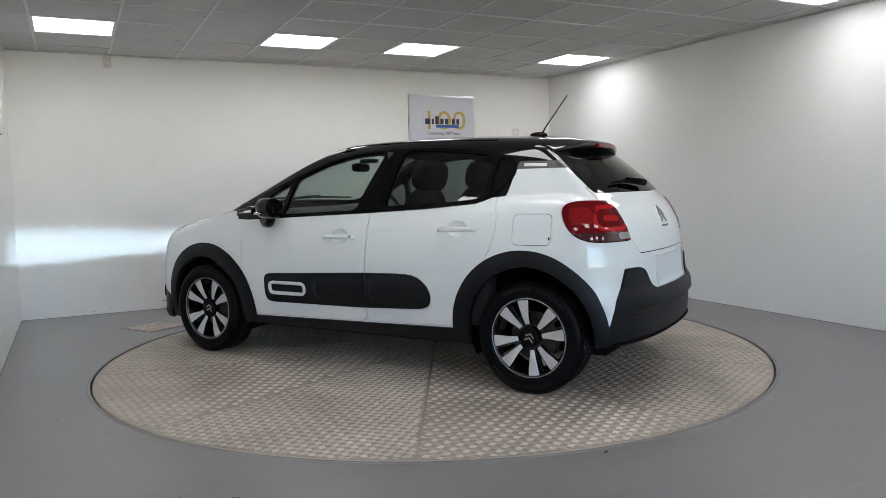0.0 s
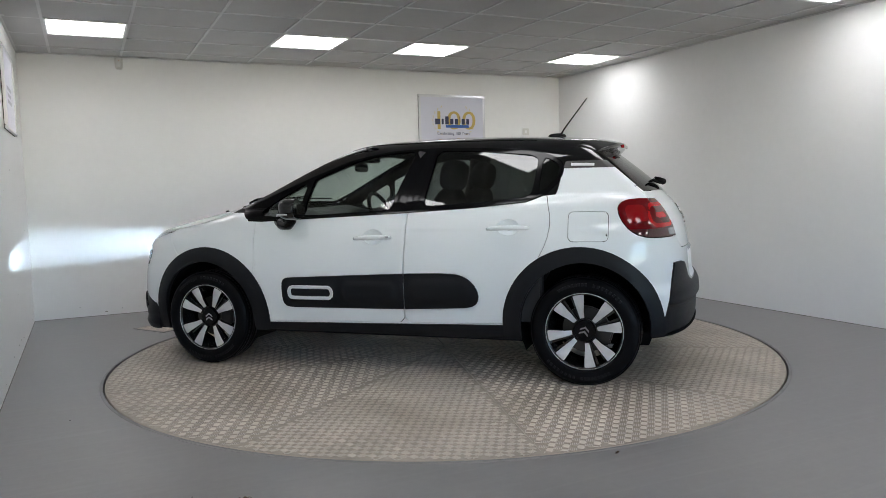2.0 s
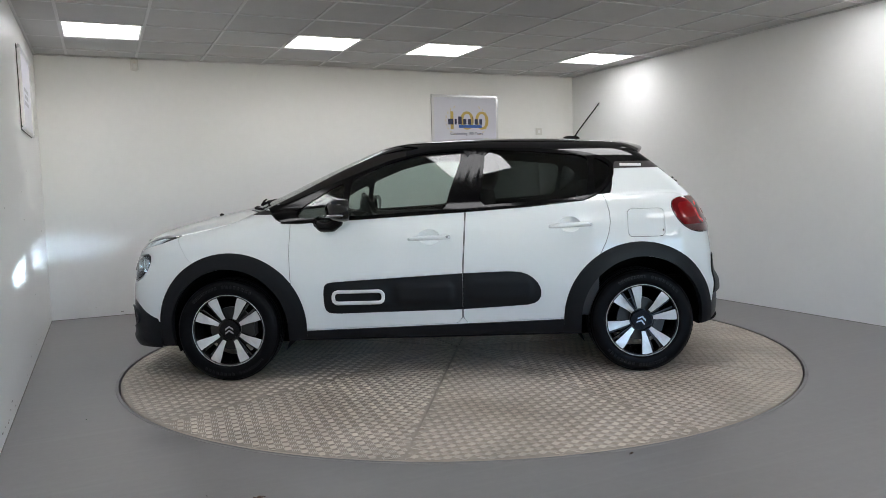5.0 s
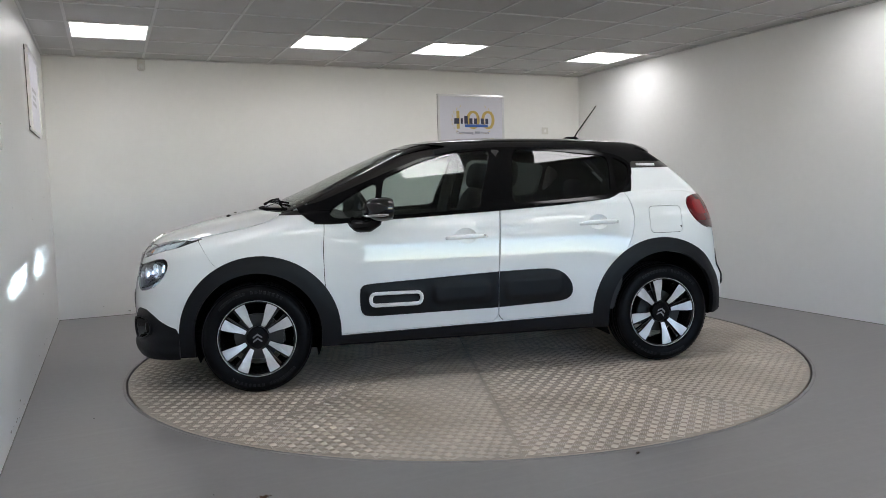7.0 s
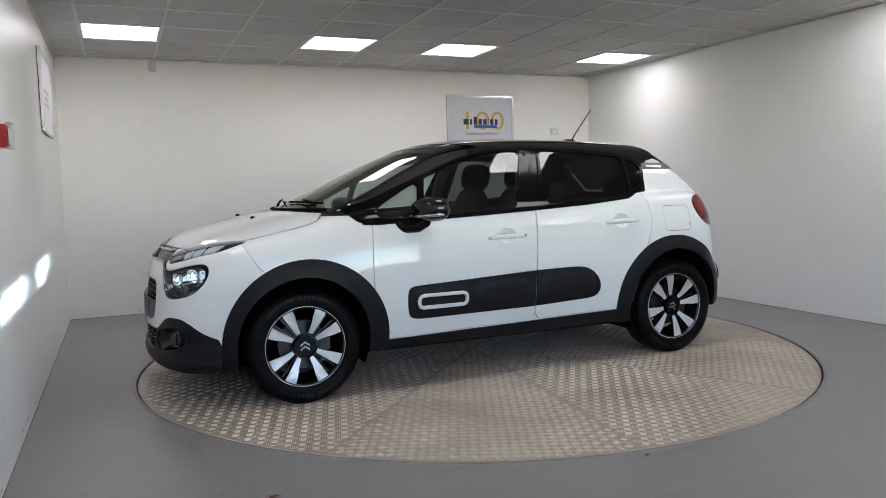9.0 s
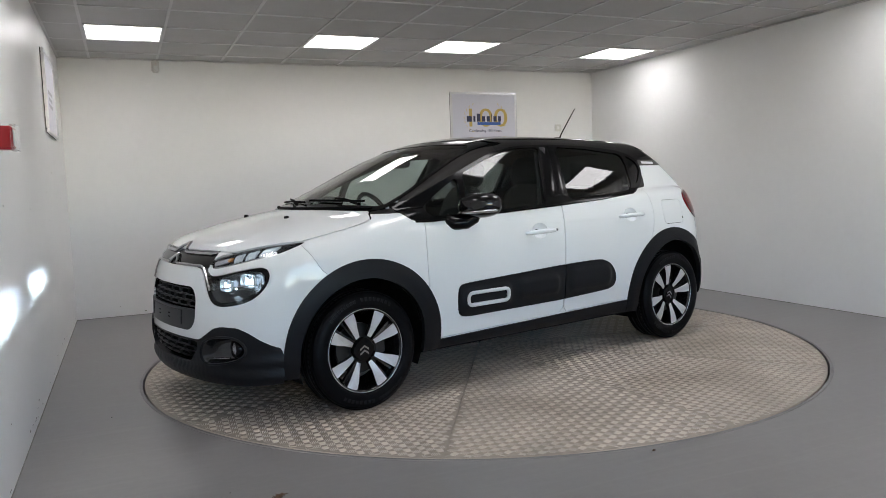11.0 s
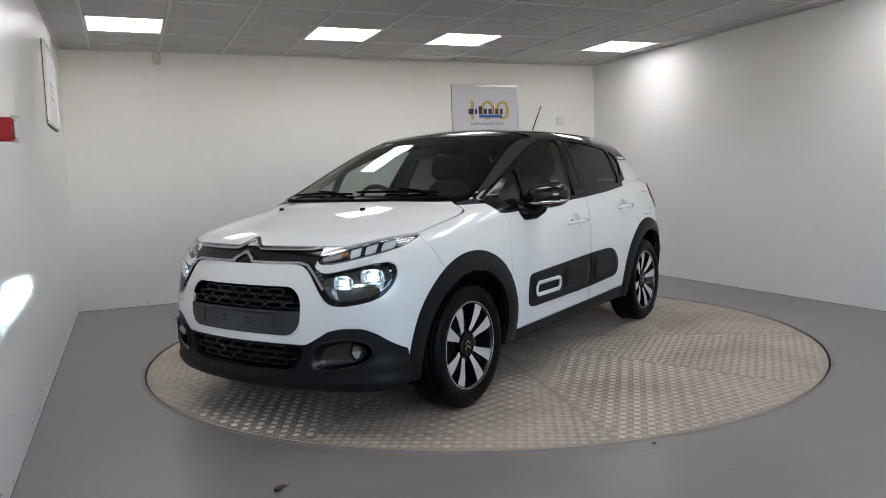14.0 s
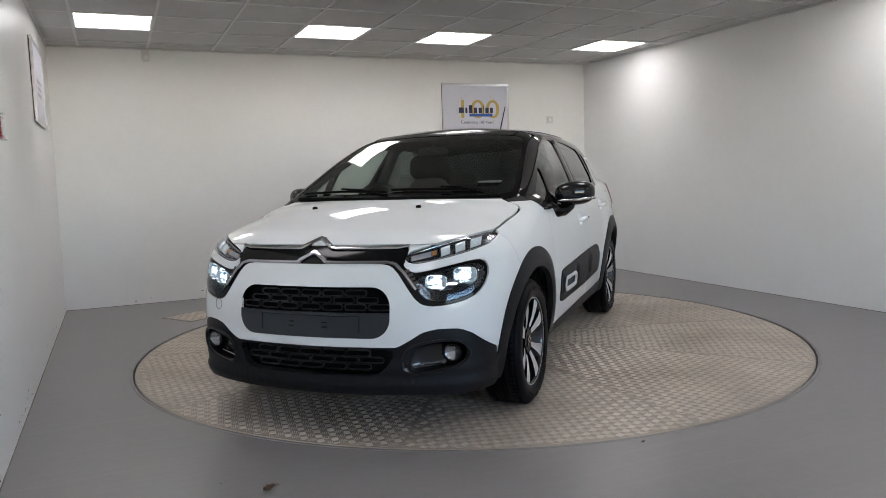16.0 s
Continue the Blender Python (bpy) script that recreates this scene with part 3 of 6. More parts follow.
def ribbon(pts, place, width, height, material, name, parent, label="", sink=0.004, closed=False, mirror=False, lift=0.0):
    """A raised strip along a line drawn in one of the body's views."""
    p = np.asarray(pts, float)
    seg = []
    q = np.concatenate([p, p[:1]]) if closed else p
    for a, b in zip(q[:-1], q[1:]):
        n = max(1, int(np.hypot(*(b - a)) / 0.03))
        seg += [a + (b - a) * i / n for i in range(n)]
    if not closed:
        seg.append(q[-1])
    c = np.array(seg)
    if closed:
        d = np.roll(c, -1, 0) - np.roll(c, 1, 0)
    else:
        d = np.gradient(c, axis=0)
    nn = np.stack([-d[:, 1], d[:, 0]], 1) / (np.linalg.norm(d, axis=1, keepdims=True) + 1e-9)
    # keep the width where the line bends
    s0 = np.roll(c, -1, 0) - c
    s0 /= np.linalg.norm(s0, axis=1, keepdims=True) + 1e-9
    k = 1 / np.clip(np.abs((s0 * np.stack([nn[:, 1], -nn[:, 0]], 1)).sum(1)), 0.55, 1)
    if not closed:
        k[-1] = 1
    nn = nn * k[:, None]
    section = ((-0.5, -sink), (-0.5, height * 0.55), (-0.22, height), (0.22, height), (0.5, height * 0.55), (0.5, -sink))
    P = place(np.concatenate([c + nn * width * o for o, _ in section]))
    N, _ = grad(P)
    G = (P + N * (np.repeat([h for _, h in section], len(c)) + lift)[:, None]).reshape(len(section), len(c), 3).swapaxes(0, 1)
    n, m = G.shape[:2]
    f = []
    for i in range(n if closed else n - 1):
        j = (i + 1) % n
        for t in range(m - 1):
            f.append((i * m + t, i * m + t + 1, j * m + t + 1, j * m + t))
    if not closed:
        f += [tuple(range(m)), tuple((n - 1) * m + t for t in range(m))[::-1]]
    G = G.reshape(-1, 3) * ((1, -1, 1) if mirror else (1, 1, 1))
    bm = bmesh.new()
    vs = [bm.verts.new(v) for v in G]
    for q4 in f:
        bm.faces.new([vs[i] for i in q4])
    bmesh.ops.recalc_face_normals(bm, faces=bm.faces)
    ob = part(name, bm, material, parent, label)
    return ob


# ---- car materials ----
M_WHITE = mat("white_car_paint", (0.79, 0.815, 0.83), 0.55, spread=0.0, coat=1.0, spec=0.1)
M_BLACK = mat("black_car_paint", (0.006, 0.006, 0.007), 0.4, spread=0.0, coat=1.0, spec=0.0)
M_TRIM = mat("grey_black_plastic", (0.0074, 0.0082, 0.0106), 0.44, spread=0.12, scale=8, bump=0.12, bump_scale=420, spec=0.20)
M_SATIN = mat("satin_black", (0.0030, 0.0030, 0.0036), 0.13, spread=0.05, spec=0.20)
M_PILLAR = mat("charcoal_pillar", (0.016, 0.0145, 0.0145), 0.55, spread=0.08, scale=10, bump=0.05, bump_scale=300, spec=0.14)
M_INNER = mat("inner_dark", (0.004, 0.004, 0.0045), 0.85, spread=0.1, spec=0.08)
M_CHROME = mat("chrome", (0.46, 0.46, 0.475), 0.16, 1.0, spread=0.0)
M_GREYTRIM = mat("grey_metal_trim", (0.075, 0.07, 0.07), 0.35, 0.6, spread=0.05)
M_RUBBER = mat("tyre_rubber", (0.0042, 0.0043, 0.0055), 0.40, spread=0.2, scale=12, bump=0.12, bump_scale=200, spec=0.09)
M_MARK = mat("raised_tyre_mark", (0.0085, 0.0085, 0.0105), 0.5, spread=0.1, spec=0.2)
M_RIMBLACK = mat("gloss_black_rim", (0.007, 0.007, 0.008), 0.18, spread=0.0, coat=0.6)
M_POLISH = mat("machined_alloy", (0.70, 0.70, 0.71), 0.36, 0.5, spread=0.05, scale=30)
M_GLASS = glass("green_glass", (0.70, 0.78, 0.735))
M_SCREEN = glass("windscreen_glass", (0.68, 0.75, 0.715))
M_PRIVACY = glass("dark_privacy_glass", (0.19, 0.215, 0.205))
M_BACKGLASS = glass("dark_rear_glass", (0.03, 0.033, 0.033), gloss=0.045)
M_LAMPGREY = mat("lamp_reflector", (0.045, 0.048, 0.055), 0.20, 0.7, spread=0.2, scale=30)
M_LENS = glass("clear_lens", (0.90, 0.92, 0.94))
M_REDLENS = mat("red_lamp_lens", (0.13, 0.002, 0.004), 0.06, spread=0.0, coat=0.6, spec=0.25)
M_REDLIT = mat("bright_red_lamp", (0.50, 0.008, 0.010), 0.12, spread=0.0, coat=0.6, spec=0.25)
M_REDMID = mat("mid_red_lamp", (0.24, 0.004, 0.006), 0.12, spread=0.0, coat=0.6, spec=0.25)
M_REDDARK = mat("dark_red_lamp", (0.06, 0.002, 0.004), 0.08, spread=0.0, coat=1.0)
M_CLEARLAMP = mat("grey_lamp_insert", (0.40, 0.40, 0.42), 0.2, 0.3, spread=0.1, scale=60)
M_FABRIC = mat("seat_fabric", (0.012, 0.012, 0.014), 0.9, spread=0.15, scale=25, bump=0.3, bump_scale=300)
M_DASH = mat("dashboard_plastic", (0.018, 0.018, 0.020), 0.6, spread=0.1, bump=0.1, bump_scale=300)
M_LAMP = mat("headlamp_glow", (0.72, 0.90, 1.0), 0.3, spread=0, glow=11.0)
# the bowl's own mottled glow stands in for lamp light it reflects
M_BOWL = mat("lit_reflector_bowl", (0.60, 0.70, 0.74), 0.14, 0.85, spread=0.45, scale=45, bump=0.6, bump_scale=55, glow=0.22)
# slot outlines, lighter than the grille behind them
M_SLOT = mat("lighter_black_plastic", (0.014, 0.0145, 0.016), 0.38, spread=0.1, scale=40, spec=0.35)
M_BEAM = mat("low_beam_source", (0.70, 0.89, 1.0), 0.3, spread=0, glow=185000.0)
M_DRL = mat("daylight_lamp_glow", (0.40, 0.45, 0.47), 0.25, 0.5, spread=0.25, scale=80, bump=0.4, bump_scale=90, glow=0.5)
M_AMBER = mat("amber_indicator", (0.55, 0.22, 0.05), 0.2, spread=0.1)
M_MIRRORGLASS = mat("mirror_glass", (0.8, 0.8, 0.8), 0.02, 1.0, spread=0)
M_PLATE = mat("blank_white_plate", (0.72, 0.73, 0.75), 0.35, spread=0.03)
M_DISC = mat("brake_steel", (0.06, 0.058, 0.056), 0.35, 0.9, spread=0.1)

CAR = new("car")
tagged(CAR, "white five-door hatchback with black roof and dark grey cladding, headlights on", "car")

# outlines in side view (x, z)
FRAME_SIDE = [(1.03, 1.066), (0.975, 1.010), (0.93, 0.972), (0.80, 0.964), (0.40, 0.982), (-0.19, 1.008), (-0.60, 1.030), (-0.94, 1.058), (-1.04, 1.100), (-1.11, 1.165), (-1.142, 1.235), (-1.128, 1.288), (-1.07, 1.330), (-0.948, 1.362), (-0.646, 1.391), (-0.302, 1.402), (-0.02, 1.392), (0.234, 1.345), (0.457, 1.262), (0.70, 1.165), (0.90, 1.085)]
GLASS_FRONT = [(0.535, 0.995), (-0.085, 1.022), (-0.100, 1.10), (-0.205, 1.378), (-0.15, 1.384), (0.055, 1.370), (0.25, 1.322), (0.462, 1.238), (0.490, 1.222)]
GLASS_VENT = [(0.80, 0.99), (0.572, 0.995), (0.530, 1.205), (0.60, 1.178), (0.76, 1.085), (0.84, 1.030)]
GLASS_REAR = [(-0.292, 1.042), (-0.80, 1.070), (-0.955, 1.086), (-0.986, 1.285), (-0.966, 1.334), (-0.62, 1.371), (-0.345, 1.384)]
GLASS_QUARTER = [(-0.998, 1.108), (-1.060, 1.152), (-1.116, 1.222), (-1.112, 1.272), (-1.060, 1.306), (-1.014, 1.322)]
DOOR_FRONT = [(0.862, 1.30), (0.862, 0.95), (0.874, 0.80), (0.872, 0.60), (0.850, 0.45), (0.815, 0.312), (0.78, 0.309), (-0.172, 0.330), (-0.177, 0.66), (-0.200, 1.00), (-0.215, 1.30)]
DOOR_REAR = [(-0.220, 1.30), (-0.205, 1.00), (-0.182, 0.66), (-0.177, 0.330), (-0.79, 0.344), (-0.835, 0.358), (-0.860, 0.40), (-0.878, 0.53), (-0.985, 0.680), (-1.062, 0.83), (-1.085, 0.952), (-1.052, 1.10), (-0.95, 1.30)]
CLAD = [(0.672, 0.46), (0.672, 0.57), (0.650, 0.598), (0.60, 0.603), (-0.160, 0.637), (-0.46, 0.643), (-0.55, 0.634), (-0.62, 0.590), (-0.656, 0.525), (-0.648, 0.465), (-0.60, 0.436), (-0.50, 0.430), (-0.153, 0.415), (0.60, 0.407), (0.655, 0.416)]


def arch_sd(cx, cz, r):
    return lambda x, y, z: np.maximum(np.minimum(np.hypot(x - cx, z - cz) - r, np.maximum(np.abs(x - cx) - r, z - cz)), 0.30 - y)


def side_sd(pts, times=2, deep=0.3):
    q = round_off(pts, times)
    return lambda x, y, z: np.maximum(sd_poly(x, z, q), deep - y)


def front_sd(pts, times=2, back=1.2):
    q = round_off(pts, times)
    return lambda x, y, z: np.maximum(sd_poly(y, z, q), back - x)


def rear_sd(pts, times=2, back=-1.2):
    q = round_off(pts, times)
    return lambda x, y, z: np.maximum(sd_poly(y, z, q), x - back)


def bumper_line(x, y, z):
    """Upper edge of the dark front bumper."""
    zl = ip(y, (0, 0.40, 0.47, 0.53, 0.60, 0.66, 0.71, 0.76, 0.80, 0.90), (0.424, 0.424, 0.455, 0.490, 0.502, 0.500, 0.478, 0.425, 0.375, 0.345))
    zl = np.where(x < 1.72, np.minimum(zl, ip(x, (1.50, 1.60, 1.72), (0.318, 0.330, 0.362))), zl)
    return np.maximum(z - zl, 1.3 - x)


def rear_bumper_line(x, y, z):
    zl = ip(y, (0, 0.34, 0.39, 0.43, 0.47, 0.54, 0.90), (0.565, 0.565, 0.585, 0.650, 0.688, 0.698, 0.698))
    side = sd_poly(x, z, [(-1.60, 0.10), (-1.60, 0.335), (-1.675, 0.352), (-1.715, 0.41), (-1.735, 0.50), (-1.745, 0.62), (-1.765, 0.80), (-2.3, 0.80), (-2.3, 0.1)])
    return np.maximum(np.maximum(z - zl, side), x + 1.3)


def roof_line(x, y, z):
    """Everything black above the belt, down to the grey band on the rear pillar."""
    zb = ip(x, (-2.0, -1.15, -1.10, 1.0, 1.3), (1.293, 1.293, 1.10, 1.02, 1.02))
    return zb - z


SCREEN = [(-0.2, 1.078), (0.3, 1.074), (0.56, 1.064), (0.655, 1.058), (0.672, 1.075), (0.630, 1.20), (0.585, 1.33), (0.555, 1.392), (0.48, 1.408), (0.2, 1.422), (-0.2, 1.424)]
SCREEN_OUTER = [(-0.2, 1.050), (0.3, 1.047), (0.60, 1.038), (0.705, 1.036), (0.700, 1.08), (0.655, 1.20), (0.605, 1.34), (0.575, 1.41), (0.50, 1.435), (0.2, 1.447), (-0.2, 1.449)]
BACK = [(-0.2, 1.108), (0.45, 1.108), (0.625, 1.106), (0.648, 1.12), (0.630, 1.22), (0.592, 1.32), (0.570, 1.362), (0.40, 1.375), (-0.2, 1.385)]
GRILLE_UP = (0.0, 0.576, 0.386, 0.112, 0.085)
GRILLE_LOW = [(-0.2, 0.415), (0.36, 0.415), (0.405, 0.408), (0.385, 0.36), (0.345, 0.312), (0.30, 0.300), (-0.2, 0.296)]
FOG = [(0.425, 0.335), (0.445, 0.408), (0.50, 0.440), (0.62, 0.458), (0.685, 0.440), (0.708, 0.395), (0.690, 0.350), (0.60, 0.320), (0.46, 0.300)]
MASK = [(-0.2, 0.788), (0.355, 0.788), (0.40, 0.765), (0.46, 0.680), (0.50, 0.625), (0.54, 0.602), (0.62, 0.604), (0.715, 0.628), (0.754, 0.675), (0.766, 0.740), (0.752, 0.788), (0.72, 0.796), (0.53, 0.752), (0.475, 0.745), (0.430, 0.775), (0.437, 0.796), (0.442, 0.866), (-0.2, 0.866)]
HEADLAMP = [(0.485, 0.700), (0.495, 0.728), (0.56, 0.747), (0.70, 0.782), (0.742, 0.775), (0.757, 0.735), (0.748, 0.680), (0.70, 0.640), (0.60, 0.616), (0.55, 0.622), (0.51, 0.655)]
DRL = [(0.437, 0.800), (0.437, 0.834), (0.55, 0.866), (0.66, 0.894), (0.735, 0.910), (0.758, 0.898), (0.757, 0.868), (0.740, 0.848), (0.65, 0.818), (0.54, 0.792), (0.47, 0.784)]
TAIL = [(-1.452, 1.025), (-1.485, 1.062), (-1.60, 1.070), (-1.72, 1.052), (-1.80, 0.98), (-1.85, 0.93), (-1.85, 0.848), (-1.62, 0.846), (-1.535, 0.880), (-1.475, 0.950)]


def bonnet_sd(x, y, z):
    zl = ip(x, (0.9, 1.10, 1.16, 1.25, 1.40, 1.58, 1.75, 2.0), (1.06, 1.035, 0.996, 0.968, 0.936, 0.903, 0.868, 0.860))
    return np.maximum(zl - z, 0.95 - x)


def build_car():
    s = Sheet()
    wheel_f, wheel_r = arch_sd(1.262, 0.335, 0.362), arch_sd(-1.268, 0.345, 0.368)
    glass_f, glass_v, glass_r, glass_q = side_sd(GLASS_FRONT, 2), side_sd(GLASS_VENT, 1), side_sd(GLASS_REAR, 1), side_sd(GLASS_QUARTER, 1)
    screen = front_sd(SCREEN, 2, 0.0)
    back = rear_sd(BACK, 2, -1.15)
    # dark inner body with the same openings
    F = s.F
    for sd in (wheel_f, wheel_r, glass_f, glass_v, glass_r, glass_q, screen, back, lambda x, y, z: np.maximum(sd_box(y, z, 0, 0.56, 0.40, 0.27, 0.1), 1.6 - x), front_sd(MASK, 2), front_sd(DRL, 2), front_sd(FOG, 2)):
        _, F = s.cut(F, sd)
    _, F = s.cut(F, lambda x, y, z: z - underside(x) - 0.045)
    panel("inner_body", s.V, F, M_INNER, CAR, "dark inner lining", -0.028, 0.0, both=True)

    s = Sheet()
    F = s.F
    _, F = s.cut(F, wheel_f)
    _, F = s.cut(F, wheel_r)
    A = {}
    A["underbody"], F = s.cut(F, lambda x, y, z: z - underside(x) - 0.020)
    A["arch_f"], F = s.cut(F, lambda x, y, z: np.maximum(arch_sd(1.246, 0.335, 0.460)(x, y, z), 0.55 - y))
    A["arch_r"], F = s.cut(F, lambda x, y, z: np.maximum(arch_sd(-1.252, 0.345, 0.458)(x, y, z), 0.55 - y))
    A["sill"], F = s.cut(F, lambda x, y, z: np.maximum(z - (0.318 - 0.022 * x), np.abs(x) - 1.2), 0.003)
    A["bumper_front"], F = s.cut(F, bumper_line, 0.002)
    A["bumper_rear"], F = s.cut(F, rear_bumper_line, 0.003)
    A["fog"], A["bumper_front"] = s.cut(A["bumper_front"], front_sd(FOG, 2))
    A["grille_low"], A["bumper_front"] = s.cut(A["bumper_front"], front_sd(GRILLE_LOW, 1))
    A["grille_up"], F = s.cut(F, lambda x, y, z: np.maximum(sd_box(y, z, *GRILLE_UP), 1.5 - x))
    A["board"], A["grille_up"] = s.cut(A["grille_up"], lambda x, y, z: z - 0.577, 0.002)
    A["drl"], F = s.cut(F, front_sd(DRL, 2), 0.004)
    A["mask"], F = s.cut(F, front_sd(MASK, 1), 0.003)
    A["headlamp"], A["mask"] = s.cut(A["mask"], front_sd(HEADLAMP, 2), 0.003)
    A["screen_rim"], F = s.cut(F, front_sd(SCREEN_OUTER, 2, 0.0), 0.004)
    A["screen"], A["screen_rim"] = s.cut(A["screen_rim"], screen)
    A["frame"], F = s.cut(F, side_sd(FRAME_SIDE, 1, 0.45), 0.003)
    for k, sd in (("glass_f", glass_f), ("glass_v", glass_v), ("glass_r", glass_r), ("glass_q", glass_q)):
        A[k], A["frame"] = s.cut(A["frame"], sd)
    A["bonnet"], F = s.cut(F, bonnet_sd, 0.005)
    A["back_glass"], F = s.cut(F, back, 0.003)
    A["roof"], F = s.cut(F, roof_line, 0.002)
    A["pillar"], A["roof"] = s.cut(A["roof"], lambda x, y, z: np.maximum(np.maximum(0.16 - x, 0.42 - y), z - 1.425))
    A["band"], F = s.cut(F, lambda x, y, z: np.maximum(sd_poly(x, z, [(-1.05, 1.25), (-1.05, 1.33), (-1.60, 1.33), (-1.60, 1.25)]), 0.5 - y))
    A["tail"], F = s.cut(F, lambda x, y, z: np.maximum(side_sd(TAIL, 2)(x, y, z), 0.555 + 0.10 * (z - 0.84) - y), 0.005)
    w = lambda x, y: (x + y) * 0.70711
    A["tail_clear"], A["tail"] = s.cut(A["tail"], lambda x, y, z: sd_box(w(x, y), z, -0.822, 0.876, 0.062, 0.018, 0.008))
    A["tail_bar"], A["tail"] = s.cut(A["tail"], lambda x, y, z: sd_box(w(x, y), z, -0.728, 0.970, 0.056, 0.016, 0.014))
    A["tail_ring"], A["tail"] = s.cut(A["tail"], lambda x, y, z: np.abs(sd_box(w(x, y), z, -0.726, 0.972, 0.102, 0.058, 0.045)) - 0.011)
    A["tail_side"], A["tail"] = s.cut(A["tail"], lambda x, y, z: sd_box(w(x, y), z, -0.555, 0.985, 0.058, 0.046, 0.03))
    A["tail_dark"], A["tail"] = s.cut(A["tail"], lambda x, y, z: np.maximum(z - 0.897, -0.80 - w(x, y)))
    A["tailgate"], F = s.cut(F, lambda x, y, z: np.maximum(sd_poly(y, z, [(-0.2, 0.768), (0.47, 0.772), (0.50, 0.785), (0.55, 0.86), (0.655, 1.06), (0.66, 1.14), (-0.2, 1.14)]), x + 1.3), 0.005)
    A["plate_recess"], F = s.cut(F, lambda x, y, z: np.maximum(sd_box(y, z, 0, 0.660, 0.295, 0.085, 0.02), x + 1.3))
    A["door_front"], F = s.cut(F, side_sd(DOOR_FRONT, 1), 0.0036)
    A["door_rear"], F = s.cut(F, side_sd(DOOR_REAR, 1), 0.0036)
    clad = side_sd(CLAD, 1)
    A["clad_front"], A["door_front"] = s.cut(A["door_front"], clad, 0.002)
    A["clad_rear"], A["door_rear"] = s.cut(A["door_rear"], clad, 0.002)
    cups = (("front", 0.020, 0.862), ("rear", -0.835, 0.916))
    for side, cx, cz in cups:
        A["cup_" + side], A["door_" + side] = s.cut(A["door_" + side], lambda x, y, z: np.maximum((np.hypot((x - cx) / 0.066, (z - cz) / 0.047) - 1) * 0.05, 0.3 - y))
    A["wing"], F = s.cut(F, lambda x, y, z: np.maximum(sd_poly(x, z, [(0.80, 0.2), (0.80, 1.2), (1.62, 0.95), (1.575, 0.89), (1.50, 0.76), (1.3, 0.6), (1.1, 0.2)]), 0.4 - y), 0.002)
    flap_sd = lambda x, y, z: np.maximum(sd_box(x, z, -1.297, 0.916, 0.112, 0.084, 0.028), 0.3 - y)
    A["flap"], F = s.cut(F, flap_sd, 0.003)
    V = s.V

    def pair(name, key, material, label="", lift=0.0, thick=0.012, cabin_side=False):
        return [panel(name, V, A[key], material, CAR, label, lift, thick, mirror=m, cabin_side=cabin_side) for m in (False, True)]

    # painted shell
    panel("body", V, F, M_WHITE, CAR, "gloss white painted bodywork")
    panel("body", V, np.concatenate([F, A["flap"]]), M_WHITE, CAR, "gloss white painted bodywork", mirror=True)
    panel("fuel_flap", V, A["flap"], M_WHITE, CAR, "white square fuel filler flap")
    pair("front_wing", "wing", M_WHITE)
    panel("bonnet", V, A["bonnet"], M_WHITE, CAR, "white bonnet", both=True)
    panel("tailgate", V, A["tailgate"], M_WHITE, CAR, "white tailgate", both=True)
    panel("roof", V, A["roof"], M_BLACK, CAR, "gloss black roof", both=True)
    pair("screen_pillar", "pillar", M_PILLAR, "matt charcoal windscreen pillar")
    panel("underbody", V, A["underbody"], M_INNER, CAR, "", both=True)
    pair("wheel_arch", "arch_f", M_TRIM, "matt dark grey arch cladding", lambda x, y, z: 0.006 + 0.008 * np.clip((0.46 - np.hypot(x - 1.246, z - 0.335)) / 0.05, 0, 1), 0.03)
    pair("wheel_arch", "arch_r", M_TRIM, "matt dark grey arch cladding", lambda x, y, z: 0.006 + 0.008 * np.clip((0.458 - np.hypot(x + 1.252, z - 0.345)) / 0.05, 0, 1), 0.03)
    pair("sill", "sill", M_TRIM, "matt dark grey sill", 0.004, 0.02)
    lip = lambda x, y, z: 0.010 + 0.016 * np.clip((0.285 - z) / 0.02, 0, 1) - 0.012 * np.clip((z - 0.33) / 0.03, 0, 1)
    panel("front_bumper", V, A["bumper_front"], M_TRIM, CAR, "matt dark grey lower front bumper", lip, 0.03, both=True)
    panel("rear_bumper", V, A["bumper_rear"], M_TRIM, CAR, "matt dark grey lower rear bumper", lambda x, y, z: 0.008 - 0.022 * np.clip((0.475 - z) / 0.022, 0, 1) * np.clip((-1.66 - x) / 0.10, 0, 1), 0.03, both=True)
    panel("number_plate_recess", V, A["plate_recess"], M_PLATE, CAR, "blank white number plate area", 0.002, 0.01, both=True)
    for mir in (False, True):
        tl = panel("tail_lamp", V, A["tail"], M_REDLENS, CAR, "glossy red tail lamp", 0.006, 0.02, mirror=mir)
        panel("light_ring", V, A["tail_ring"], M_REDLIT, tl, "", 0.005, 0.0, mirror=mir)
        panel("light_bar", V, A["tail_bar"], M_REDLIT, tl, "", 0.004, 0.0, mirror=mir)
        panel("side_reflector", V, A["tail_side"], M_REDMID, tl, "", 0.006, 0.0, mirror=mir)
        panel("lower_lens", V, A["tail_dark"], M_REDDARK, tl, "", 0.006, 0.02, mirror=mir)
        panel("reversing_light", V, A["tail_clear"], M_CLEARLAMP, tl, "clear ribbed reversing light", 0.006, 0.02, mirror=mir)
    # glazing
    panel("windscreen", V, A["screen"], M_SCREEN, CAR, "tinted windscreen", -0.002, 0.0, both=True)
    panel("screen_surround", V, A["screen_rim"], M_SATIN, CAR, "black screen edge", 0.0, 0.006, both=True)
    panel("rear_window", V, A["back_glass"], M_BACKGLASS, CAR, "dark tinted rear window", -0.001, 0.0, both=True)
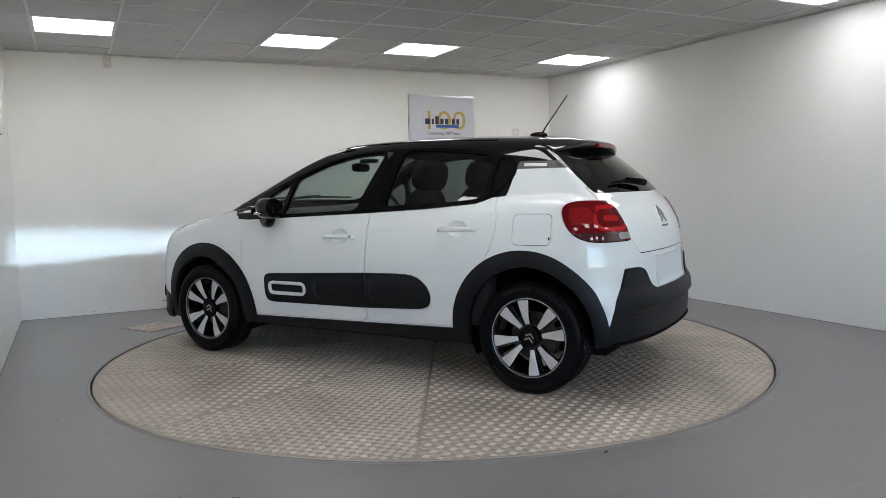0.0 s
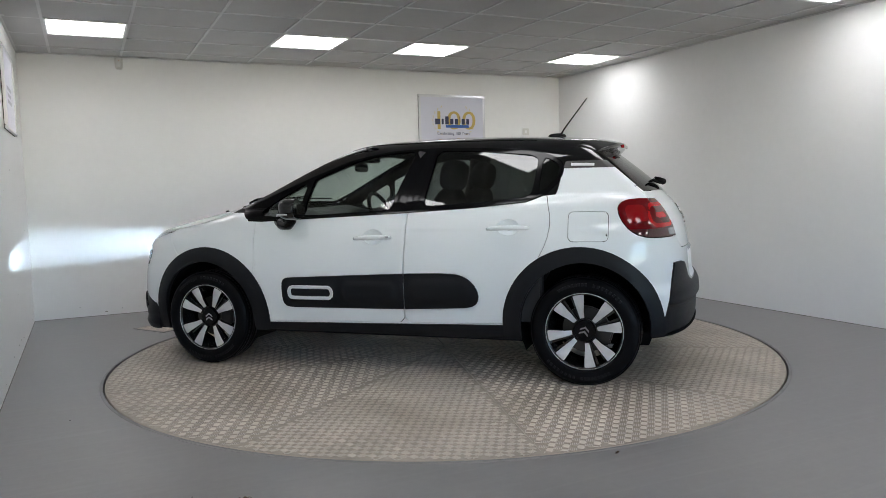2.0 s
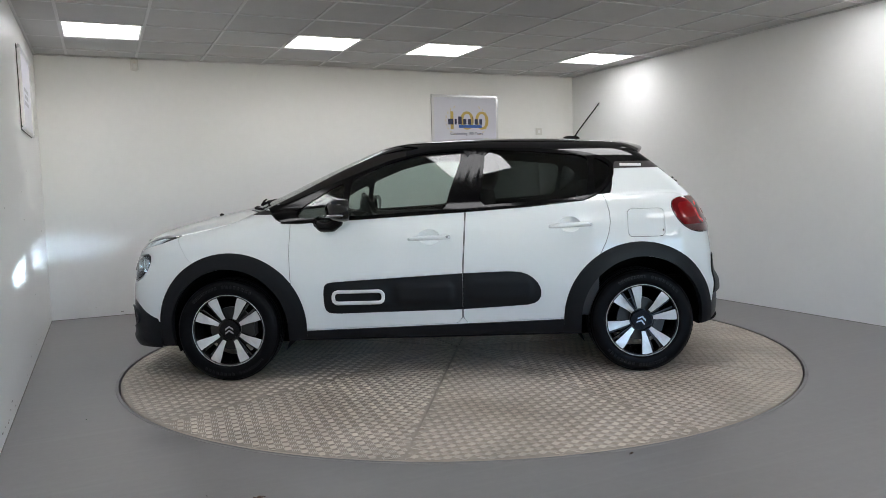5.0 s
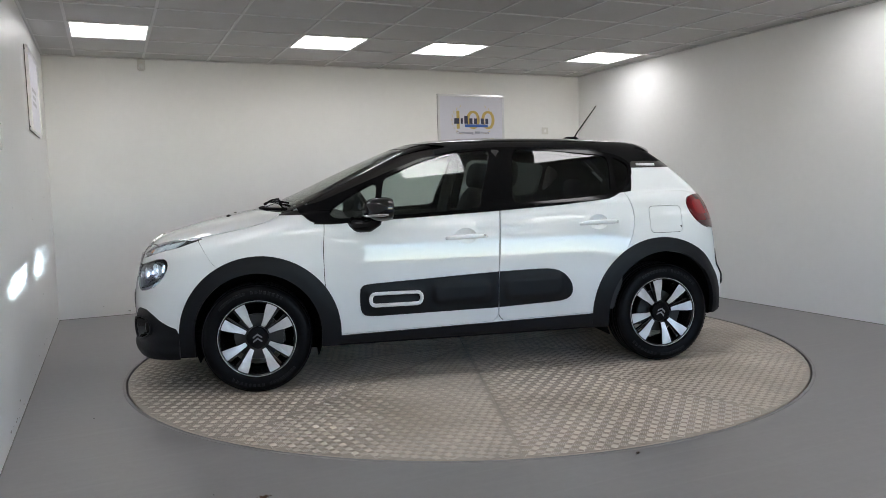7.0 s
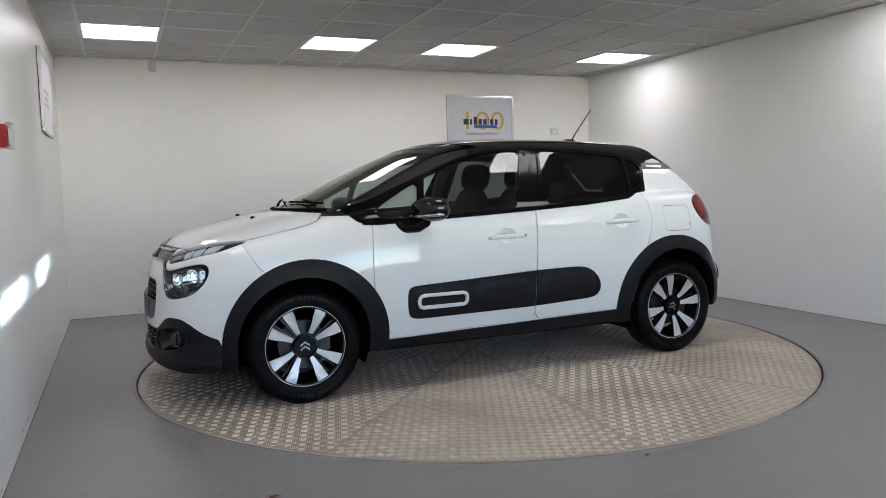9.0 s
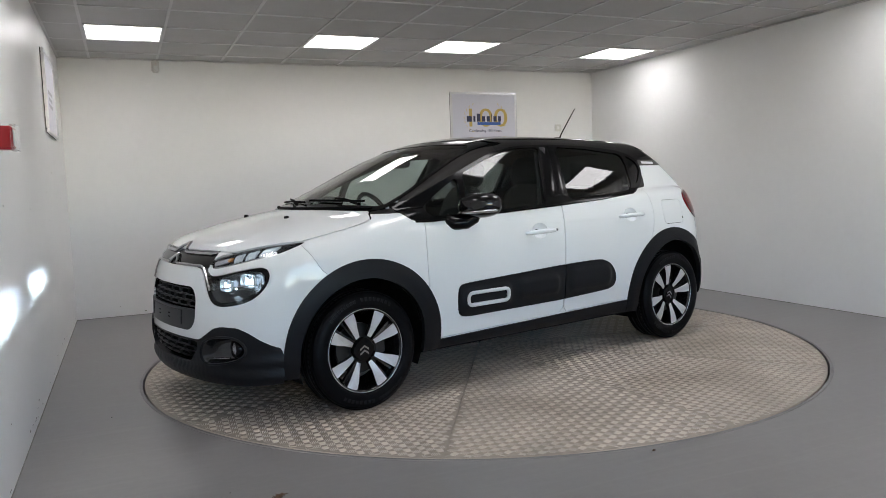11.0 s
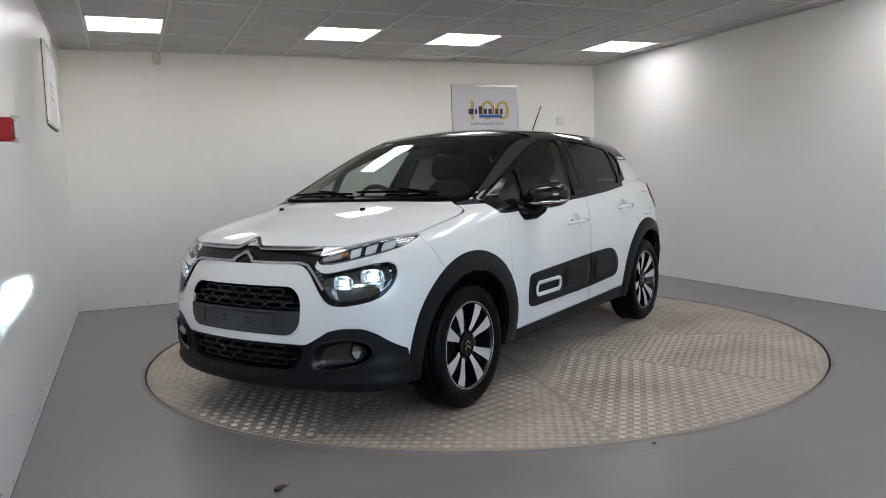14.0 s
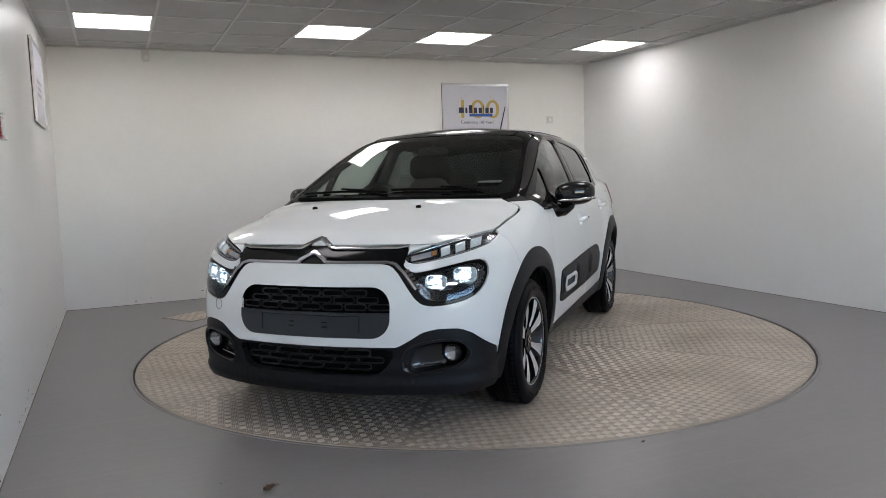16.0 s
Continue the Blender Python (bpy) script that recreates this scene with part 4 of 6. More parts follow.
    pair("window_frame", "frame", M_SATIN, "black window surround", 0.003, 0.02)
    pair("front_side_window", "glass_f", M_GLASS, "green tinted glass", -0.002, 0.0, True)
    pair("quarter_light", "glass_v", M_GLASS, "", -0.002, 0.0, True)
    pair("rear_side_window", "glass_r", M_PRIVACY, "dark privacy glass", -0.002, 0.0, True)
    pair("rear_quarter_window", "glass_q", M_BACKGLASS, "", -0.002, 0.0, True)
    pair("pillar_band", "band", M_GREYTRIM, "dark grey pillar trim", 0.001, 0.006)
    for m in (False, True):
        ribbon([(-1.178, 1.272), (-1.312, 1.268)], on_side, 0.016, 0.004, M_PLATE, "pillar_strip", CAR, "white plastic strip", mirror=m)
        # gloss pillar between the doors
        ribbon([(-0.148, 1.07), (-0.185, 1.18), (-0.258, 1.385)], on_side, 0.062, 0.002, M_SATIN, "door_pillar", CAR, "black door pillar", mirror=m, lift=0.003)
        ribbon([(-0.242, 1.075), (-0.262, 1.18), (-0.312, 1.385)], on_side, 0.050, 0.002, M_SATIN, "door_pillar", CAR, "black door pillar", mirror=m, lift=0.003)
        ribbon([(0.92, 0.970), (0.82, 0.966), (0.40, 0.984), (-0.19, 1.010), (-0.60, 1.033), (-0.93, 1.062), (-1.02, 1.10)], on_side, 0.012, 0.006, M_SATIN, "belt_seal", CAR, mirror=m)
    # doors, with cladding and handles
    pods = lambda x, y, z: 0.006 + 0.013 * np.clip(-np.minimum.reduce([sd_box(x, z, 0.458, 0.510, 0.185, 0.066, 0.035), sd_box(x, z, 0.055, 0.523, 0.185, 0.072, 0.05), sd_box(x, z, -0.405, 0.532, 0.205, 0.080, 0.06)]) / 0.028, 0, 1) - 0.011 * np.clip(-sd_box(x, z, 0.458, 0.510, 0.146, 0.030, 0.02) / 0.006, 0, 1)
    for mir in (False, True):
        df = panel("front_door", V, A["door_front"], M_WHITE, CAR, "white front door", mirror=mir)
        dr = panel("rear_door", V, A["door_rear"], M_WHITE, CAR, "white rear door", mirror=mir)
        panel("door_cladding", V, A["clad_front"], M_TRIM, df, "dark grey padded door cladding", pods, 0.02, mirror=mir)
        panel("door_cladding", V, A["clad_rear"], M_TRIM, dr, "dark grey padded door cladding", pods, 0.02, mirror=mir)
        ring = [(0.458 + sx * (0.124 + 0.028 * math.cos(radians(a))), 0.510 + sz * (0.007 + 0.028 * math.sin(radians(a)))) for sx, sz, q in ((1, 1, (0, 30, 60, 90)), (-1, 1, (90, 60, 30, 0)), (-1, -1, (0, 30, 60, 90)), (1, -1, (90, 60, 30, 0))) for a in q]
        ribbon(ring, on_side, 0.020, 0.007, M_PLATE, "slot_frame", df, "white rounded slot frame", closed=True, mirror=mir, lift=0.018, sink=0.015)
        for d, (side, cx, cz) in zip((df, dr), cups):
            panel("handle_cup", V, A["cup_" + side], M_WHITE, d, "", lambda x, y, z: -0.034 * np.sqrt(np.clip(1 - np.hypot((x - cx) / 0.066, (z - cz) / 0.047), 0, 1)), 0.0, mirror=mir)
            sg = -1 if mir else 1
            c = on_side([(cx - 0.125, cz - 0.004), (cx - 0.10, cz - 0.005), (cx - 0.03, cz - 0.006), (cx + 0.05, cz - 0.008), (cx + 0.105, cz - 0.010), (cx + 0.125, cz - 0.011)])
            n, _ = grad(c)
            out = np.array([0.004, 0.024, 0.032, 0.032, 0.022, 0.003])
            c = (c + n * out[:, None]) * (1, sg, 1)
            bm = tube(c, [0.010, 0.0135, 0.0145, 0.0145, 0.0125, 0.008], 14)
            h = part("door_handle", bm, M_WHITE, d, "white pull handle", True)
            if side == "front":
                lk = on_side([(cx - 0.108, cz - 0.005)])
                nn, _ = grad(lk)
                bm = bmesh.new()
                bmesh.ops.create_cone(bm, cap_ends=True, segments=16, radius1=0.008, radius2=0.007, depth=0.006)
                bmesh.ops.rotate(bm, matrix=Matrix.Rotation(radians(-90 * sg), 3, "X"), verts=bm.verts)
                bmesh.ops.translate(bm, vec=tuple((lk[0] + nn[0] * 0.037) * (1, sg, 1)), verts=bm.verts)
                part("key_lock", bm, M_CHROME, d)
    fl = on_side([(-1.398, 0.866)])[0]
    bm = box(-1.404, fl[1] - 0.01, 0.856, -1.394, fl[1] + 0.004, 0.876, 0.004)
    part("flap_notch", bm, M_INNER, CAR)
    return A, s.V


PARTS, SHEET_V = build_car()


def bm_join(parts):
    """One bmesh out of several."""
    bm = bmesh.new()
    for t in parts:
        me = bpy.data.meshes.new("tmp")
        t.to_mesh(me)
        t.free()
        bm.from_mesh(me)
        bpy.data.meshes.remove(me)
    return bm


def prism(outline, y0, y1, bevel=0.0):
    """An outline in (x, z) made solid from y0 to y1."""
    bm = bmesh.new()
    vs = [bm.verts.new((a, y1, b)) for a, b in outline]
    f = bm.faces.new(vs)
    r = bmesh.ops.extrude_face_region(bm, geom=[f])
    bmesh.ops.translate(bm, vec=(0, y0 - y1, 0), verts=[v for v in r["geom"] if isinstance(v, bmesh.types.BMVert)])
    bmesh.ops.recalc_face_normals(bm, faces=bm.faces)
    if bevel:
        bmesh.ops.bevel(bm, geom=bm.edges[:], offset=bevel, segments=2, affect="EDGES")
    return bm


def blob(cx, cy, cz, ax, ay, az, power=2.6, nu=28, nv=18):
    """A rounded box."""
    bm = bmesh.new()

    def sp(v, e):
        return math.copysign(abs(v) ** e, v)

    rings = []
    e = 2 / power
    for j in range(nv + 1):
        b = -math.pi / 2 + math.pi * j / nv
        rings.append([bm.verts.new((cx + ax * sp(math.cos(b), e) * sp(math.cos(2 * math.pi * i / nu), e), cy + ay * sp(math.cos(b), e) * sp(math.sin(2 * math.pi * i / nu), e), cz + az * sp(math.sin(b), e))) for i in range(nu)])
    for a, b in zip(rings, rings[1:]):
        for i in range(nu):
            bm.faces.new((a[i], a[(i + 1) % nu], b[(i + 1) % nu], b[i]))
    bmesh.ops.remove_doubles(bm, verts=bm.verts, dist=1e-5)
    bmesh.ops.recalc_face_normals(bm, faces=bm.faces)
    return bm


# ---- wheels ----
def chevron(cx, cz, w, h, t, y0, y1):
    return prism([(cx - w, cz - h), (cx, cz), (cx + w, cz - h), (cx + w, cz - h - t), (cx, cz - t), (cx - w, cz - h - t)], y0, y1)


def make_wheel():
    w = part("wheel", lathe([(0.0, 0.04), (0.05, 0.04), (0.055, -0.10), (0.0, -0.10)], 24), M_INNER, CAR, "black tyre on a two-tone machined alloy wheel")
    prof = [(0.212, -0.085), (0.232, -0.098), (0.262, -0.106), (0.290, -0.100), (0.304, -0.088), (0.311, -0.074)]
    for a, b in ((-0.074, -0.050), (-0.043, -0.012), (-0.005, 0.005), (0.012, 0.043), (0.050, 0.074)):
        prof += [(0.307, a - 0.001), (0.3155, a), (0.3155, b), (0.307, b + 0.001)]
    prof += [(0.311, 0.075), (0.304, 0.088), (0.290, 0.100), (0.286, 0.1015), (0.284, 0.1025), (0.262, 0.107), (0.238, 0.101), (0.232, 0.100), (0.230, 0.097), (0.222, 0.092), (0.212, 0.085)]
    part("tyre", lathe(prof, 96), M_RUBBER, w, "", True)
    # tread blocks: cross cuts
    bm = bmesh.new()
    for i in range(72):
        a = 2 * math.pi * i / 72
        for y in (0.064, -0.062):
            t = box(-0.004, y - 0.014, 0.3145, 0.004, y + 0.014, 0.3163)
            bmesh.ops.rotate(t, matrix=Matrix.Rotation(a, 3, "Y"), verts=t.verts)
            me = bpy.data.meshes.new("tmp")
            t.to_mesh(me)
            t.free()
            bm.from_mesh(me)
            bpy.data.meshes.remove(me)
    tagged(part("tread_cut", bm, M_INNER, w), kind="stuff")
    # plain raised lettering bars on the side wall
    for start, count, step in ((58, 8, 5.2), (104, 9, 4.2), (238, 8, 5.2), (284, 9, 4.2)):
        bs = []
        for i in range(count):
            t = box(-0.007, 0.1035, 0.262, 0.007, 0.1085, 0.280)
            bmesh.ops.rotate(t, matrix=Matrix.Rotation(radians(start + i * step - 90), 3, "Y"), verts=t.verts)
            bs.append(t)
        tagged(part("moulded_mark", bm_join(bs), M_MARK, w), kind="stuff")
    rim = part("rim", lathe([(0.222, 0.092), (0.218, 0.094), (0.212, 0.090), (0.207, 0.078), (0.203, 0.03), (0.185, 0.0), (0.180, -0.06), (0.20, -0.085), (0.214, -0.09)], 72), M_RIMBLACK, w, "gloss black rim", True)
    part("rim_edge", lathe([(0.2185, 0.0915), (0.2192, 0.0942), (0.2212, 0.0942), (0.2222, 0.0920)], 96), M_POLISH, w, "polished rim edge", True)
    for k in range(4):
        mid = radians(45 + 90 * k)
        for off in (-18, 18):
            a = mid + radians(off)
            # blade, wider outwards, bent towards the pair's gap
            ang = lambda r, d: (r * math.cos(a + d / r), r * math.sin(a + d / r))
            sgn = 1 if off > 0 else -1
            lo, hi = (-0.028, 0.036) if sgn > 0 else (-0.036, 0.028)
            outl = [ang(0.074, -0.012), ang(0.120, -0.018), ang(0.170, lo * 0.84), ang(0.2090, lo), ang(0.2125, lo * 0.8), ang(0.2135, (lo + hi) / 2), ang(0.2125, hi * 0.8), ang(0.2090, hi), ang(0.170, hi * 0.84), ang(0.120, 0.018), ang(0.074, 0.012)]
            bm = prism(outl, 0.060, 0.087)
            for v in bm.verts:
                r = math.hypot(v.co.x, v.co.z)
                v.co.y -= 0.022 * max(0, 1 - (r - 0.07) / 0.12) ** 1.5
            part("spoke", bm, M_RIMBLACK, w)
            sh = [(x * 1.0, z * 1.0) for x, z in outl]
            bm = prism(sh, 0.0868, 0.0885)
            bmesh.ops.bevel(bm, geom=[e for e in bm.edges if all(v.co.y > 0.088 for v in e.verts)], offset=0.0012, segments=1, affect="EDGES")
            for v in bm.verts:
                r = math.hypot(v.co.x, v.co.z)
                v.co.y -= 0.022 * max(0, 1 - (r - 0.07) / 0.12) ** 1.5
            part("spoke_face", bm, M_POLISH, w, "machined silver spoke face")
        for off in (-7, 7):
            a = mid + radians(off)
            c, s_ = math.cos(a), math.sin(a)
            outl = [(r * c - d * s_, r * s_ + d * c) for r, d in ((0.07, -0.006), (0.205, -0.007), (0.205, 0.007), (0.07, 0.006))]
            part("spoke_web", prism(outl, 0.040, 0.062), M_RIMBLACK, w)
    cap = part("hub_cap", prism(round_off([(0.072, 0), (0.042, 0.042), (0, 0.072), (-0.042, 0.042), (-0.072, 0), (-0.042, -0.042), (0, -0.072), (0.042, -0.042)], 2), 0.040, 0.069, 0.003), M_SATIN, w, "dark diamond hub cap")
    for dz in (0.026, 0.002):
        part("emblem", chevron(0, dz, 0.026, 0.018, 0.011, 0.069, 0.074), M_CHROME, w)
    part("brake_disc", lathe([(0.03, 0.02), (0.06, 0.024), (0.06, 0.012), (0.135, 0.012), (0.135, -0.01), (0.05, -0.012)], 48), M_DISC, w)
    part("brake_caliper", box(-0.155, -0.03, -0.05, -0.085, 0.03, 0.05, 0.01), M_DISC, w)
    return w


WHEEL = make_wheel()
WHEEL.matrix_basis = pose(1.27, 0.742, 0.3165, 0, 0, 0)
copy_thing(WHEEL, pose(-1.27, 0.742, 0.3165, 0, -17, 0))
copy_thing(WHEEL, pose(1.27, -0.742, 0.3165, 0, 20, 180))
copy_thing(WHEEL, pose(-1.27, -0.742, 0.3165, 0, 33, 180))

for sy in (1, -1):
    for cx, cz, r in ((1.262, 0.335, 0.372), (-1.268, 0.345, 0.378)):
        bm = bmesh.new()
        n = 28
        rows = []
        for y in (0.80, 0.52):
            rows.append([bm.verts.new((cx + r * math.cos(math.radians(-25 + 230 * i / n)), sy * y, cz + r * math.sin(math.radians(-25 + 230 * i / n)))) for i in range(n + 1)])
        for i in range(n):
            bm.faces.new((rows[0][i], rows[0][i + 1], rows[1][i + 1], rows[1][i]))
        bm.faces.new(rows[1])
        for v in rows[0]:
            v.co.y = sy * min(0.80, float(on_side([(v.co.x, max(0.26, min(1.0, v.co.z)))])[0][1]) - 0.012)
        part("wheel_liner", bm, M_INNER, CAR, "", True)
part("floor_pan", box(-1.60, -0.60, 0.262, 1.75, 0.60, 0.33, 0.02), M_INNER, CAR)
part("engine_block", box(1.10, -0.50, 0.28, 1.86, 0.50, 0.84, 0.03), M_INNER, CAR)
part("side_member", box(-0.86, -0.78, 0.245, 0.86, 0.78, 0.30, 0.02), M_INNER, CAR)


# ---- front end ----
def front_end():
    V, A = SHEET_V, PARTS
    up = panel("upper_grille", V, A["grille_up"], M_INNER, CAR, "black honeycomb upper grille", -0.045, 0.0, both=True)
    panel("grille_liner", V, np.concatenate([A["grille_up"], A["board"]]), M_SATIN, up, "", -0.002, 0.05, both=True)
    bd = panel("plate_board", V, A["board"], mat("slate_plastic", (0.020, 0.024, 0.029), 0.42, spread=0.06, spec=0.4), CAR, "slate grey blank plate board", 0.002, 0.03, both=True)
    ribbon([(-0.25, 0.487), (-0.25, 0.562), (0.25, 0.562), (0.25, 0.487)], on_front, 0.005, 0.004, M_TRIM, "board_edge", bd, lift=0.002)
    for y in (-0.085, 0.085):
        for z in (0.512, 0.532):
            ribbon([(y - 0.013, z), (y + 0.013, z)], on_front, 0.006, 0.003, M_INNER, "screw_slot", bd, lift=0.001)
    for r, z in enumerate((0.664, 0.632, 0.600)):
        for i in range(-4, 5):
            y = i * 0.112 + (0.056 if r % 2 else 0.0)
            if abs(y) < (0.315, 0.345, 0.365)[r]:
                p = round_off([(y - 0.050, z - 0.013), (y + 0.050, z - 0.013), (y + 0.050, z + 0.013), (y - 0.050, z + 0.013)], 2, 0.009)
                ribbon(p, on_front, 0.0055, 0.008, M_SLOT, "grille_slot", up, closed=True, lift=-0.022)
    for z in (0.648, 0.616):
        ribbon([(-0.36, z), (0.36, z)], on_front, 0.004, 0.004, M_SATIN, "grille_bar", up, lift=-0.030)
    lo = panel("lower_grille", V, A["grille_low"], M_INNER, CAR, "black honeycomb lower grille", -0.045, 0.0, both=True)
    panel("grille_liner", V, A["grille_low"], M_SATIN, lo, "", -0.004, 0.05, both=True)
    for r, z in enumerate((0.394, 0.362, 0.330)):
        for i in range(-4, 5):
            y = i * 0.118 + (0.059 if r % 2 else 0.0)
            if abs(y) < (0.345, 0.325, 0.295)[r]:
                p = round_off([(y - 0.056, z - 0.014), (y + 0.056, z - 0.014), (y + 0.056, z + 0.014), (y - 0.056, z + 0.014)], 2, 0.010)
                ribbon(p, on_front, 0.0055, 0.008, M_SLOT, "grille_slot", lo, closed=True, lift=-0.020)
    # remove the flat liner faces: only their turned-in edges stay
    for ob in (*up.children, *lo.children):
        if ob.name.startswith("grille_liner"):
            bm = bmesh.new()
            bm.from_mesh(ob.data)
            bmesh.ops.delete(bm, geom=[f for f in bm.faces if len(f.verts) == 3], context="FACES")
            bm.to_mesh(ob.data)
            bm.free()
    panel("front_mask", V, A["mask"], M_SATIN, CAR, "satin black grille mask", -0.004, 0.02, both=True)
    for sg in (1, -1):
        mir = sg < 0
        hl = panel("headlamp", V, A["headlamp"], M_LENS, CAR, "clear headlamp with lit projectors", 0.001, 0.0, mirror=mir)
        hp = round_off(HEADLAMP, 2)
        panel("lamp_housing", V, A["headlamp"], M_LAMPGREY, hl, "", lambda x, y, z: -0.006 - 0.055 * np.clip(-sd_poly(y, z, hp) / 0.03, 0, 1), 0.0, mirror=mir)
        for y, z, a, b, glow in ((0.574, 0.708, 0.046, 0.030, True), (0.688, 0.732, 0.050, 0.034, True), (0.690, 0.668, 0.040, 0.022, False), (0.592, 0.654, 0.040, 0.021, False)):
            c = on_front([(y, z)])[0]
            n, _ = grad(c[None])
            at = c - n[0] * 0.020
            m = Matrix.Translation((at[0], sg * at[1], at[2])) @ Matrix.Rotation(math.atan2(sg * n[0][1] * 0.6, n[0][0]), 4, "Z")
            # an open rounded bowl with its rim, ribs and burner
            bm = bmesh.new()
            rings = []
            for k, d in ((1.06, 0.004), (1.0, 0.006), (0.94, 0.001), (0.80, -0.014), (0.55, -0.024), (0.25, -0.028), (0.02, -0.029)):
                rings.append([bm.verts.new((d, k * a * math.copysign(abs(math.cos(q)) ** 0.6, math.cos(q)), k * b * math.copysign(abs(math.sin(q)) ** 0.6, math.sin(q)))) for q in (2 * math.pi * i / 28 for i in range(28))])
            for u, v in zip(rings, rings[1:]):
                for i in range(28):
                    bm.faces.new((u[i], u[(i + 1) % 28], v[(i + 1) % 28], v[i]))
            bmesh.ops.transform(bm, matrix=m, verts=bm.verts)
            part("projector", bm, M_BOWL if glow else M_LAMPGREY, hl, "", False)
            for o in (-0.55, 0.0, 0.55) if glow else (-0.5, -0.1, 0.3, 0.7):
                bm = box(-0.024, o * a - 0.0012, -b * 0.75, -0.004, o * a + 0.0012, b * 0.75) if glow else box(-0.022, -a * 0.8, o * b - 0.0012, -0.002, a * 0.8, o * b + 0.0012)
                bmesh.ops.transform(bm, matrix=m, verts=bm.verts)
                part("reflector_rib", bm, M_CHROME if glow else M_LAMPGREY, hl)
            if glow:
                bm = blob(-0.024, -sg * 0.006, -0.008, 0.008, a * 0.60, b * 0.50, 2.4, 20, 12)
                bmesh.ops.transform(bm, matrix=m, verts=bm.verts)
                part("projector_glow", bm, M_LAMP, hl, "glowing white projector", True)
        # low beam: a small hot source behind a level slit
        c = on_front([(0.63, 0.692)])[0]
        bx, by, bz2 = c[0] - 0.016, sg * c[1], c[2]
        t = 0.001
        hh = 0.0026
        part("beam_slit", bm_join([box(bx - 0.035, by - 0.022, bz2 + hh, bx, by + 0.022, bz2 + hh + t), box(bx - 0.035, by - 0.022, bz2 - hh - t, bx, by + 0.022, bz2 - hh), box(bx - 0.035, by - 0.022 - t, bz2 - hh, bx, by - 0.022, bz2 + hh), box(bx - 0.035, by + 0.022, bz2 - hh, bx, by + 0.022 + t, bz2 + hh), box(bx - 0.037, by - 0.022, bz2 - hh, bx - 0.035, by + 0.022, bz2 + hh)]), M_INNER, hl)
        part("beam_source", box(bx - 0.0345, by - 0.014, bz2 - 0.0012, bx - 0.0335, by + 0.014, bz2 + 0.0012), M_BEAM, hl, "hot white low beam source")
        ribbon([(0.50, 0.690), (0.60, 0.700), (0.74, 0.715)], on_front, 0.006, 0.004, M_CHROME, "lamp_blade", hl, mirror=mir, lift=-0.03)
        ul = panel("day_light", V, A["drl"], M_LENS, CAR, "slim clear daytime running lamp", 0.001, 0.0, mirror=mir)
        panel("lamp_housing", V, A["drl"], M_LAMPGREY, ul, "", -0.018, 0.0, mirror=mir)
        ribbon([(0.452, 0.828), (0.55, 0.858), (0.66, 0.886), (0.735, 0.901)], on_front, 0.006, 0.004, M_CHROME, "lamp_edge", ul, "chrome lamp edge", mirror=mir, lift=-0.008)
        ribbon([(0.47, 0.790), (0.54, 0.797), (0.65, 0.824), (0.745, 0.856)], on_front, 0.005, 0.004, M_CHROME, "lamp_edge", ul, "chrome lamp edge", mirror=mir, lift=-0.008)
        for y, z in ((0.594, 0.840), (0.648, 0.854), (0.700, 0.870)):
            ribbon([(y - 0.017, z - 0.006), (y + 0.016, z + 0.006)], on_front, 0.036, 0.006, M_DRL, "led_block", ul, "glowing white light block", mirror=mir, lift=-0.011)
        ribbon([(0.460, 0.810), (0.540, 0.829)], on_front, 0.022, 0.004, M_CLEARLAMP, "indicator", ul, "amber and clear indicator", mirror=mir, lift=-0.011)
        ribbon([(0.542, 0.830), (0.560, 0.835)], on_front, 0.016, 0.006, M_AMBER, "amber_bulb", ul, mirror=mir, lift=-0.010)
        # fog lamp in its recess
        fq = round_off(FOG, 2)
        p = np.array(fq)
        mid = np.array([0.575, 0.382])
        bm = bmesh.new()
        rings = []
        for k, d in ((1.02, 0.002), (0.95, 0.002), (0.91, -0.008), (0.86, -0.040), (0.80, -0.056), (0.45, -0.060), (0.04, -0.060)):
            rings.append([bm.verts.new((c[0] + d, sg * c[1], c[2])) for c in on_front(mid + (p - mid) * k)])
        for a, b in zip(rings[:-1], rings[1:]):
            for i in range(len(a)):
                j = (i + 1) % len(a)
                bm.faces.new((a[i], a[j], b[j], b[i]) if sg > 0 else (b[i], b[j], a[j], a[i]))
        bz = part("fog_recess", bm, M_RIMBLACK, CAR, "gloss black fog lamp recess", True)
        ribbon(p[::2], on_front, 0.010, 0.006, M_TRIM, "recess_edge", bz, closed=True, mirror=mir, lift=0.006)
        c = on_front([(0.630, 0.392)])[0]
        m = Matrix.Translation((c[0] - 0.030, sg * c[1], c[2])) @ Matrix.Rotation(radians(90), 4, "Y") @ Matrix.Rotation(0, 4, "Z")
        for prof, mt, nm in (([(0.043, -0.04), (0.043, 0.010), (0.039, 0.014), (0.034, 0.012)], M_SATIN, "fog_lamp_body"), ([(0.0, -0.012), (0.012, -0.010), (0.034, 0.004)], M_CHROME, "fog_reflector"), ([(0.0, 0.024), (0.016, 0.022), (0.028, 0.017), (0.035, 0.012)], M_LENS, "fog_lens")):
            bm = lathe(prof, 32, "z")
            bmesh.ops.transform(bm, matrix=m, verts=bm.verts)
            part(nm, bm, mt, bz, "", True)
        ribbon([(0.46, 0.318), (0.53, 0.330), (0.60, 0.338)], on_front, 0.008, 0.006, M_CHROME, "recess_blade", bz, mirror=mir, lift=-0.035)
